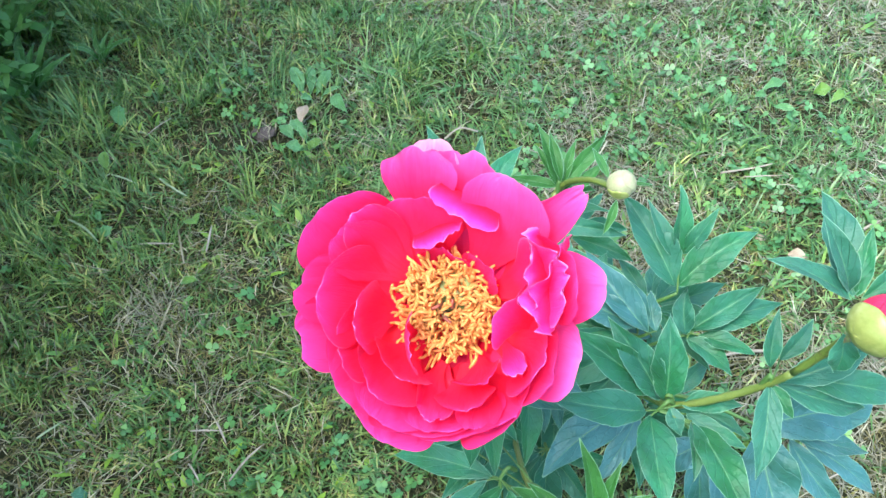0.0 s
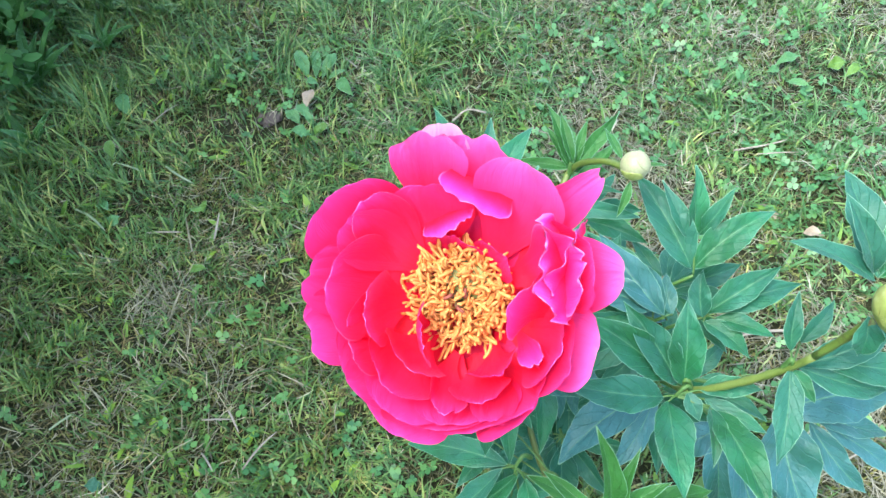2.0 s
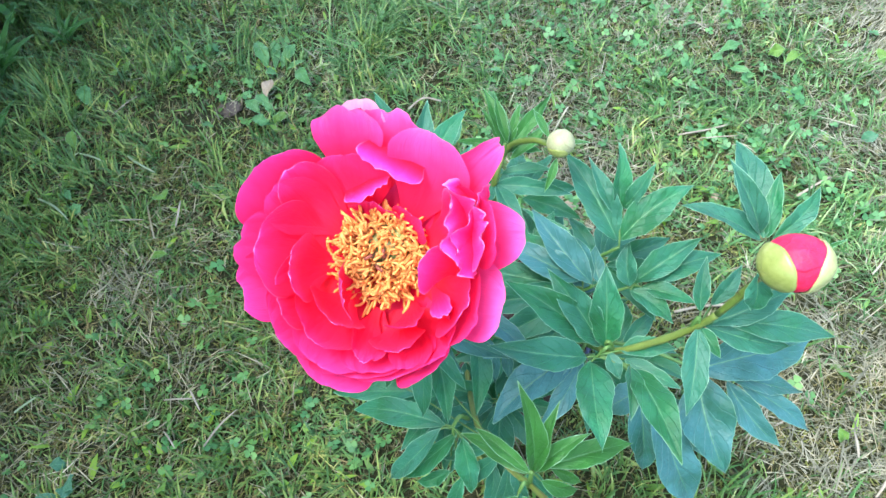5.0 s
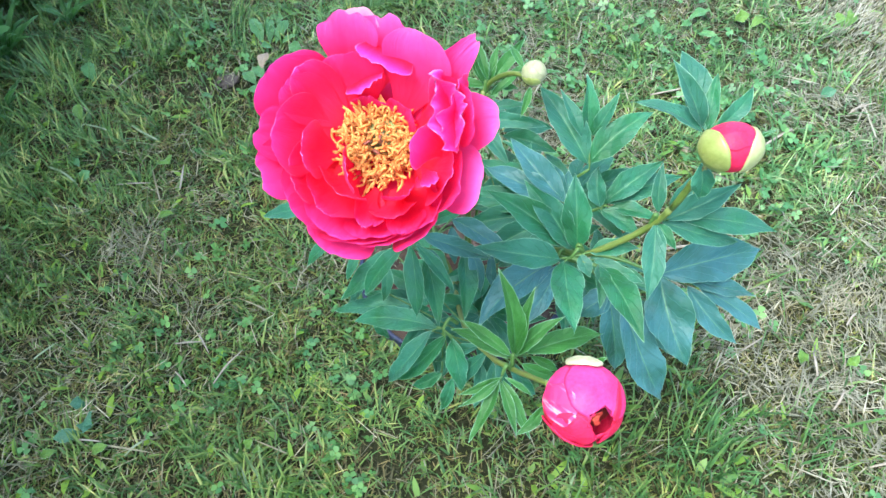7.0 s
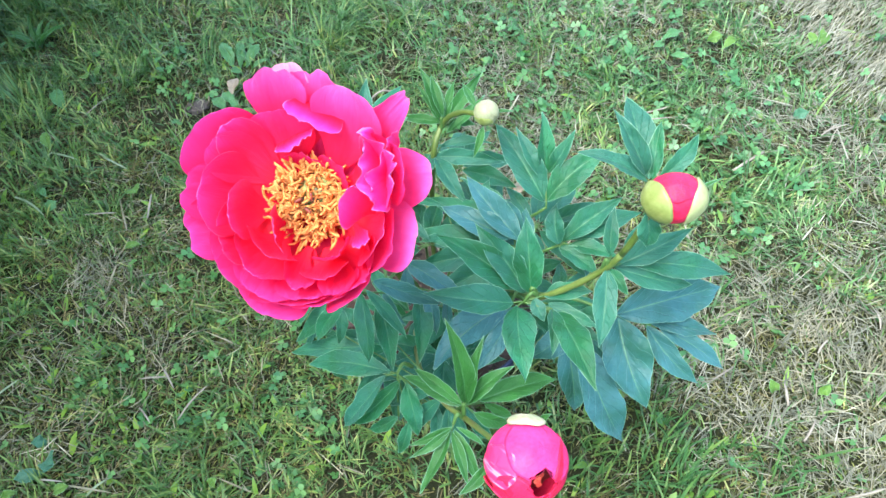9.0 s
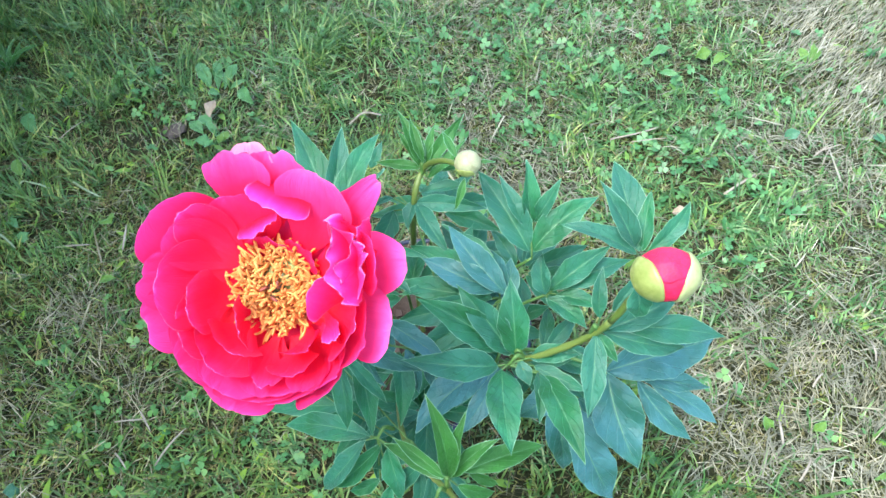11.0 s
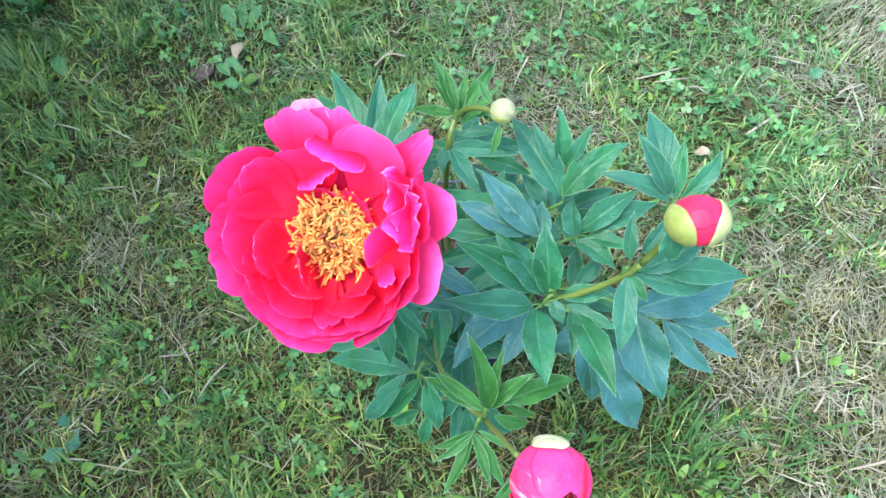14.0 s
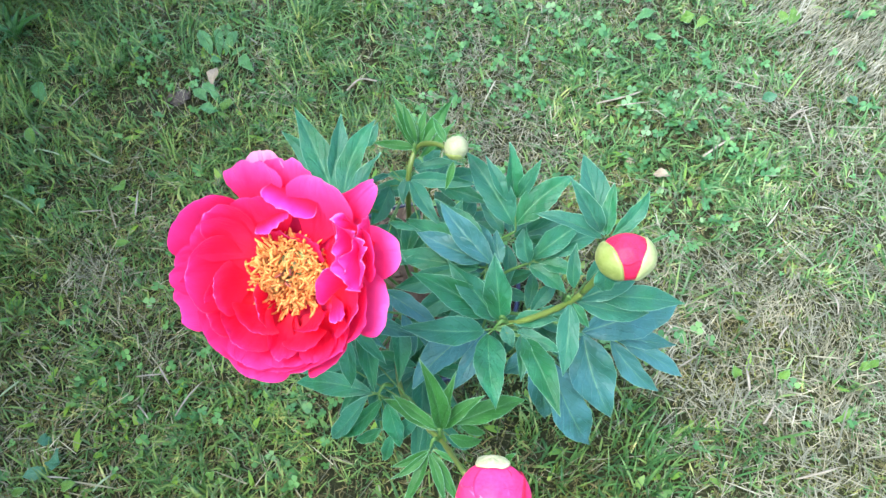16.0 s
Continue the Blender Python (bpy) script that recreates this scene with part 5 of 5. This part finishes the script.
weed((-0.80, 1.13, 0.0), [(k * 47 % 360, 0.06 + 0.012 * (k % 6)) for k in range(16)], shade_weed, "tall leafy weed growing in the dark grass", 0.07, 3, 0.17, 0.45)
weed((-0.88, 1.25, 0.0), [(k * 61 % 360, 0.07 + 0.012 * (k % 5)) for k in range(16)], shade_weed, "bushy leafy weed in deep shade", 0.09, 5, 0.18, 0.45)
weed((-0.70, 1.22, 0.0), [(k * 53 % 360, 0.04 + 0.01 * (k % 4)) for k in range(9)], shade_weed, "leafy weed among lush grass", 0.05, 4, 0.2, 0.45)
weed((-0.76, 0.98, 0.0), [(k * 71 % 360, 0.04 + 0.012 * (k % 4)) for k in range(9)], shade_weed, "low leafy weed at the foot of the hedge", 0.05, 6, 0.2, 0.45)


def lump(place, size, material, name, label, category, seed):
    rng = random.Random(seed)
    bm = bmesh.new()
    bmesh.ops.create_icosphere(bm, subdivisions=3, radius=1.0)
    for v in bm.verts:
        d = v.co.copy()
        w = 1 + 0.45 * noise.noise(d * 2.2 + Vector((seed, 0, 0))) + 0.3 * noise.noise(d * 6)
        v.co = Vector((d.x * size[0], d.y * size[1], max(d.z, -0.4) * size[2])) * w
    ob = part(name, bm, material)
    ob.location = place
    ob.rotation_euler = (0, 0, rng.uniform(0, 6))
    tagged(ob, label, category, category + "s on the lawn")


lump((-0.363, 1.005, 0.004), (0.018, 0.022, 0.004), stone_grey, "earth_clod", "grey crumbling lump of earth in a bare spot", "clod", 3)
lump((0.388, 0.752, 0.008), (0.008, 0.007, 0.005), litter_brown, "pebble", "small tan pebble in the grass", "pebble", 9)
lump((0.402, 0.737, 0.008), (0.007, 0.006, 0.004), litter_brown, "pebble", "small pinkish pebble in the grass", "pebble", 11)


def twig(points, radius, label):
    ob = part("twig", tube(curve(points, 5), radius, 6), twig_pale)
    tagged(ob, label, "twig", "twigs on the lawn")


twig([(0.515, 0.722, 0.016), (0.545, 0.737, 0.020), (0.572, 0.752, 0.018)], 0.0022, "short straight bleached twig lying on clover")
twig([(0.30, 0.54, 0.014), (0.34, 0.545, 0.016), (0.39, 0.545, 0.014)], 0.002, "bleached twig lying beside the peony")
twig([(-0.055, 0.96, 0.016), (-0.03, 0.975, 0.024), (0.0, 0.972, 0.018)], 0.0018, "curved pale stalk in short grass")
twig([(0.37, 0.86, 0.016), (0.41, 0.862, 0.02), (0.45, 0.872, 0.018)], 0.0016, "thin pale stalk lying on the lawn")


def fallen(base, tip, width, label, seed):
    ob = part("fallen_leaf", leaflet(base, tip, width, random.Random(seed), (0, -0.2, 1), arch=0.15), litter_brown)
    tagged(ob, label, "leaf", "fallen leaves on the lawn")


fallen((-0.297, 1.01, 0.02), (-0.288, 1.045, 0.026), 0.6, "dry tan fallen leaf standing in the grass", 1)
fallen((0.17, 0.72, 0.014), (0.20, 0.735, 0.018), 0.5, "small dry fallen leaf on straw", 2)
fallen((0.43, 0.70, 0.014), (0.455, 0.69, 0.018), 0.6, "small dry fallen leaf beside clover", 3)


# ---- single weeds and stalks in the lawn ----
def herb(place, material, label, *leaves):
    """A low weed: each leaf from its base to its tip on the ground plan, with its width for its length."""
    rng = random.Random(int(1000 * abs(place[0]) + 77 * abs(place[1] * 10)))
    top = new("weed")
    top.location = (*place, 0.0)
    tagged(top, label, "weed", "weeds in the lawn")
    for base, tip, width in leaves:
        b = (base[0] - place[0], base[1] - place[1], 0.008)
        t = (tip[0] - place[0], tip[1] - place[1], rng.uniform(0.016, 0.03))
        part("leaf", leaflet(b, t, width, rng, (0, -0.25, 0.95), fold=0.25, arch=0.14, belly=0.58), material, top)


def stalk(start, end, width, material, label):
    """A dry stalk or blade: a flattened, slightly bowed strip that narrows to its end."""
    rng = random.Random(int(997 * abs(start[0]) + 131 * abs(end[1])))
    a, b = Vector((*start, rng.uniform(0.014, 0.02))), Vector((*end, rng.uniform(0.015, 0.026)))
    side = Vector((a.y - b.y, b.x - a.x, 0)).normalized()
    bow = rng.uniform(-0.05, 0.05) * (b - a).length
    line = [a.lerp(b, k / 8) + side * (bow * math.sin(math.pi * k / 8)) + Vector((0, 0, 0.003 * math.sin(math.pi * k / 8))) for k in range(9)]
    bm = bmesh.new()
    rings = []
    for k, p in enumerate(line):
        w = width * 0.38 * (0.7 + 0.5 * math.sin(math.pi * min(1, 0.15 + k / 9))) * (0.35 if k == 8 else 1)
        rings.append([bm.verts.new(p + side * w * math.cos(q) + Vector((0, 0, 0.35 * w * math.sin(q)))) for q in (radians(60 * c) for c in range(6))])
    for r0, r1 in zip(rings, rings[1:]):
        for c in range(6):
            bm.faces.new((r0[c], r0[(c + 1) % 6], r1[(c + 1) % 6], r1[c]))
    bm.faces.new(rings[0][::-1])
    bm.faces.new(rings[-1])
    tagged(part("grass_stalk", bm, material), label, "grass stalk", "stray stalks on the lawn")


herb((-0.303, 1.088), weed_pale, "pale plantain-like weed with strap leaves in the grass", ((-0.303, 1.088), (-0.326, 1.146), 0.42), ((-0.291, 1.086), (-0.296, 1.156), 0.3), ((-0.281, 1.085), (-0.257, 1.14), 0.34), ((-0.255, 1.083), (-0.22, 1.023), 0.3), ((-0.286, 1.077), (-0.3, 1.06), 0.6), ((-0.272, 1.08), (-0.235, 1.089), 0.2))
herb((-0.306, 0.979), weed_pale, "small weed with grey-green rounded leaves beside bare earth", ((-0.306, 0.979), (-0.334, 1.01), 0.5), ((-0.292, 0.988), (-0.316, 1.019), 0.5), ((-0.288, 0.956), (-0.316, 0.954), 0.75), ((-0.285, 0.97), (-0.299, 0.992), 0.4))
herb((-0.276, 0.956), fresh_leaf, "yellow-green seedling weed in the grass", ((-0.276, 0.956), (-0.26, 0.969), 0.7), ((-0.28, 0.954), (-0.27, 0.963), 0.6))
herb((-0.616, 0.837), weed_pale, "small pale broad leaf lying in shaded grass", ((-0.616, 0.837), (-0.591, 0.812), 0.5), ((-0.587, 0.788), (-0.567, 0.794), 0.8))
herb((-0.452, 0.815), fresh_leaf, "round yellowish weed leaf in thin grass", ((-0.452, 0.815), (-0.435, 0.793), 0.9))
herb((-0.445, 0.692), fresh_leaf, "yellow-green weed leaf lying flat in thin grass", ((-0.445, 0.692), (-0.41, 0.684), 0.4))
herb((-0.493, 0.375), clover_leaf_broad, "broad blue-green leaves of a low lawn weed", ((-0.493, 0.375), (-0.512, 0.372), 0.9), ((-0.488, 0.356), (-0.471, 0.335), 0.8), ((-0.488, 0.334), (-0.524, 0.324), 0.5), ((-0.485, 0.344), (-0.479, 0.325), 0.7))
herb((-0.472, 0.302), fresh_leaf, "yellow-green broad weed leaf among grass", ((-0.472, 0.302), (-0.443, 0.304), 0.45), ((-0.541, 0.304), (-0.513, 0.306), 0.4))
herb((-0.366, 0.341), fresh_leaf, "bright yellow-green leaf in the grass", ((-0.366, 0.341), (-0.355, 0.327), 0.8))
herb((-0.269, 0.294), fresh_leaf, "fresh green weed leaves among pale stalks", ((-0.269, 0.294), (-0.256, 0.298), 0.6), ((-0.26, 0.288), (-0.244, 0.283), 0.5))
herb((-0.591, 1.108), fresh_leaf, "bright green seedling in shaded grass", ((-0.591, 1.108), (-0.571, 1.09), 0.7), ((-0.566, 1.11), (-0.558, 1.132), 0.6))
herb((-0.61, 0.925), fresh_leaf, "yellow-green upright leaf in shaded grass", ((-0.61, 0.925), (-0.623, 0.961), 0.5))
herb((-0.601, 1.019), weed_pale, "light green leaf in lush grass", ((-0.601, 1.019), (-0.635, 1.075), 0.4))
herb((0.476, 1.047), weed_pale, "broad green weed leaves among clover", ((0.476, 1.047), (0.521, 1.06), 0.5), ((0.483, 1.04), (0.459, 1.027), 0.5), ((0.486, 1.01), (0.512, 0.983), 0.35))
herb((0.558, 1.036), fresh_leaf, "round fresh green leaves of a lawn weed", ((0.558, 1.036), (0.581, 1.029), 0.8), ((0.579, 1.011), (0.607, 1.033), 0.5))
herb((0.737, 0.989), fresh_leaf, "yellow-green weed tuft at the edge of dry grass", ((0.737, 0.989), (0.735, 1.022), 0.5), ((0.741, 0.989), (0.765, 1.014), 0.45), ((0.738, 0.986), (0.762, 1.029), 0.35))
herb((0.643, 0.827), clover_leaf_broad, "blue-green rounded leaf in the open lawn", ((0.643, 0.827), (0.664, 0.821), 0.7))
herb((0.781, 0.814), clover_leaf_broad, "pale blue-green leaf lying on the grass", ((0.781, 0.814), (0.788, 0.788), 0.6))
herb((0.627, 0.338), fresh_leaf, "bright green weed leaves among dry straw", ((0.627, 0.338), (0.641, 0.343), 0.6), ((0.639, 0.338), (0.652, 0.343), 0.5))
herb((0.565, 0.27), fresh_leaf, "yellow-green weed in dry straw", ((0.565, 0.27), (0.589, 0.275), 0.3), ((0.58, 0.267), (0.591, 0.281), 0.4))
herb((0.461, 0.346), fresh_leaf, "small green weed leaves in dry grass", ((0.461, 0.346), (0.459, 0.357), 0.7), ((0.517, 0.339), (0.532, 0.344), 0.7))
stalk((-0.644, 0.818), (-0.583, 0.769), 0.0048, blade_pale, "broad pale green grass blade lying on shaded thin grass")
stalk((-0.52, 0.762), (-0.461, 0.758), 0.0038, twig_pale, "dry straw stalk lying on shaded thin grass")
stalk((-0.412, 0.744), (-0.41, 0.79), 0.004, twig_pale, "upright tan stalk lying on shaded thin grass")
stalk((-0.49, 0.709), (-0.473, 0.692), 0.003, twig_pale, "short bleached stalk lying on shaded thin grass")
stalk((-0.562, 0.997), (-0.519, 1.034), 0.0026, twig_pale, "bleached stalk lying on shaded thin grass")
stalk((-0.609, 0.895), (-0.599, 0.911), 0.004, blade_pale, "pale bent grass blade lying on shaded thin grass")
stalk((-0.599, 0.911), (-0.548, 0.885), 0.004, blade_pale, "pale bent grass blade lying on shaded thin grass")
stalk((-0.516, 0.898), (-0.463, 0.857), 0.005, blade_pale, "pale broad grass blade lying on shaded thin grass")
stalk((-0.448, 1.14), (-0.399, 1.096), 0.0036, blade_pale, "pale grass blade lying on shaded thin grass")
stalk((-0.347, 0.464), (-0.33, 0.434), 0.0032, twig_pale, "dry stalk lying on shaded thin grass")
stalk((-0.381, 0.454), (-0.339, 0.452), 0.003, twig_pale, "dry stalk lying on shaded thin grass")
stalk((-0.319, 0.386), (-0.28, 0.431), 0.0034, twig_pale, "yellowish stalk lying on shaded thin grass")
stalk((-0.374, 0.41), (-0.354, 0.384), 0.003, twig_pale, "straw stalk lying on shaded thin grass")
stalk((-0.495, 0.321), (-0.455, 0.313), 0.003, twig_pale, "dry stalk lying on shaded thin grass")
stalk((-0.423, 0.292), (-0.398, 0.314), 0.004, blade_pale, "pale grass stalk lying on shaded thin grass")
stalk((-0.581, 0.45), (-0.551, 0.469), 0.004, blade_pale, "pale grass blade lying on shaded thin grass")
stalk((0.402, 0.851), (0.47, 0.848), 0.003, twig_pale, "grey bleached twig lying on the dry open lawn")
stalk((0.669, 0.773), (0.709, 0.798), 0.003, twig_pale, "dead stalk lying on the dry open lawn")
stalk((0.678, 0.783), (0.719, 0.789), 0.003, twig_pale, "dead stalk lying on the dry open lawn")
stalk((0.68, 0.759), (0.704, 0.789), 0.0026, twig_pale, "dead stalk lying on the dry open lawn")
stalk((0.632, 0.45), (0.624, 0.417), 0.0035, twig_pale, "bleached straw lying on the dry open lawn")
stalk((0.534, 0.393), (0.555, 0.412), 0.0035, twig_pale, "bleached straw lying on the dry open lawn")
stalk((0.472, 0.323), (0.475, 0.353), 0.004, twig_pale, "bleached straw lying on the dry open lawn")
stalk((0.477, 0.276), (0.498, 0.3), 0.0036, twig_pale, "bleached straw lying on the dry open lawn")
stalk((0.496, 0.201), (0.551, 0.207), 0.0034, twig_pale, "long bleached stalk lying on the dry open lawn")
stalk((0.387, 0.369), (0.421, 0.384), 0.0026, twig_pale, "bleached straw lying on the dry open lawn")
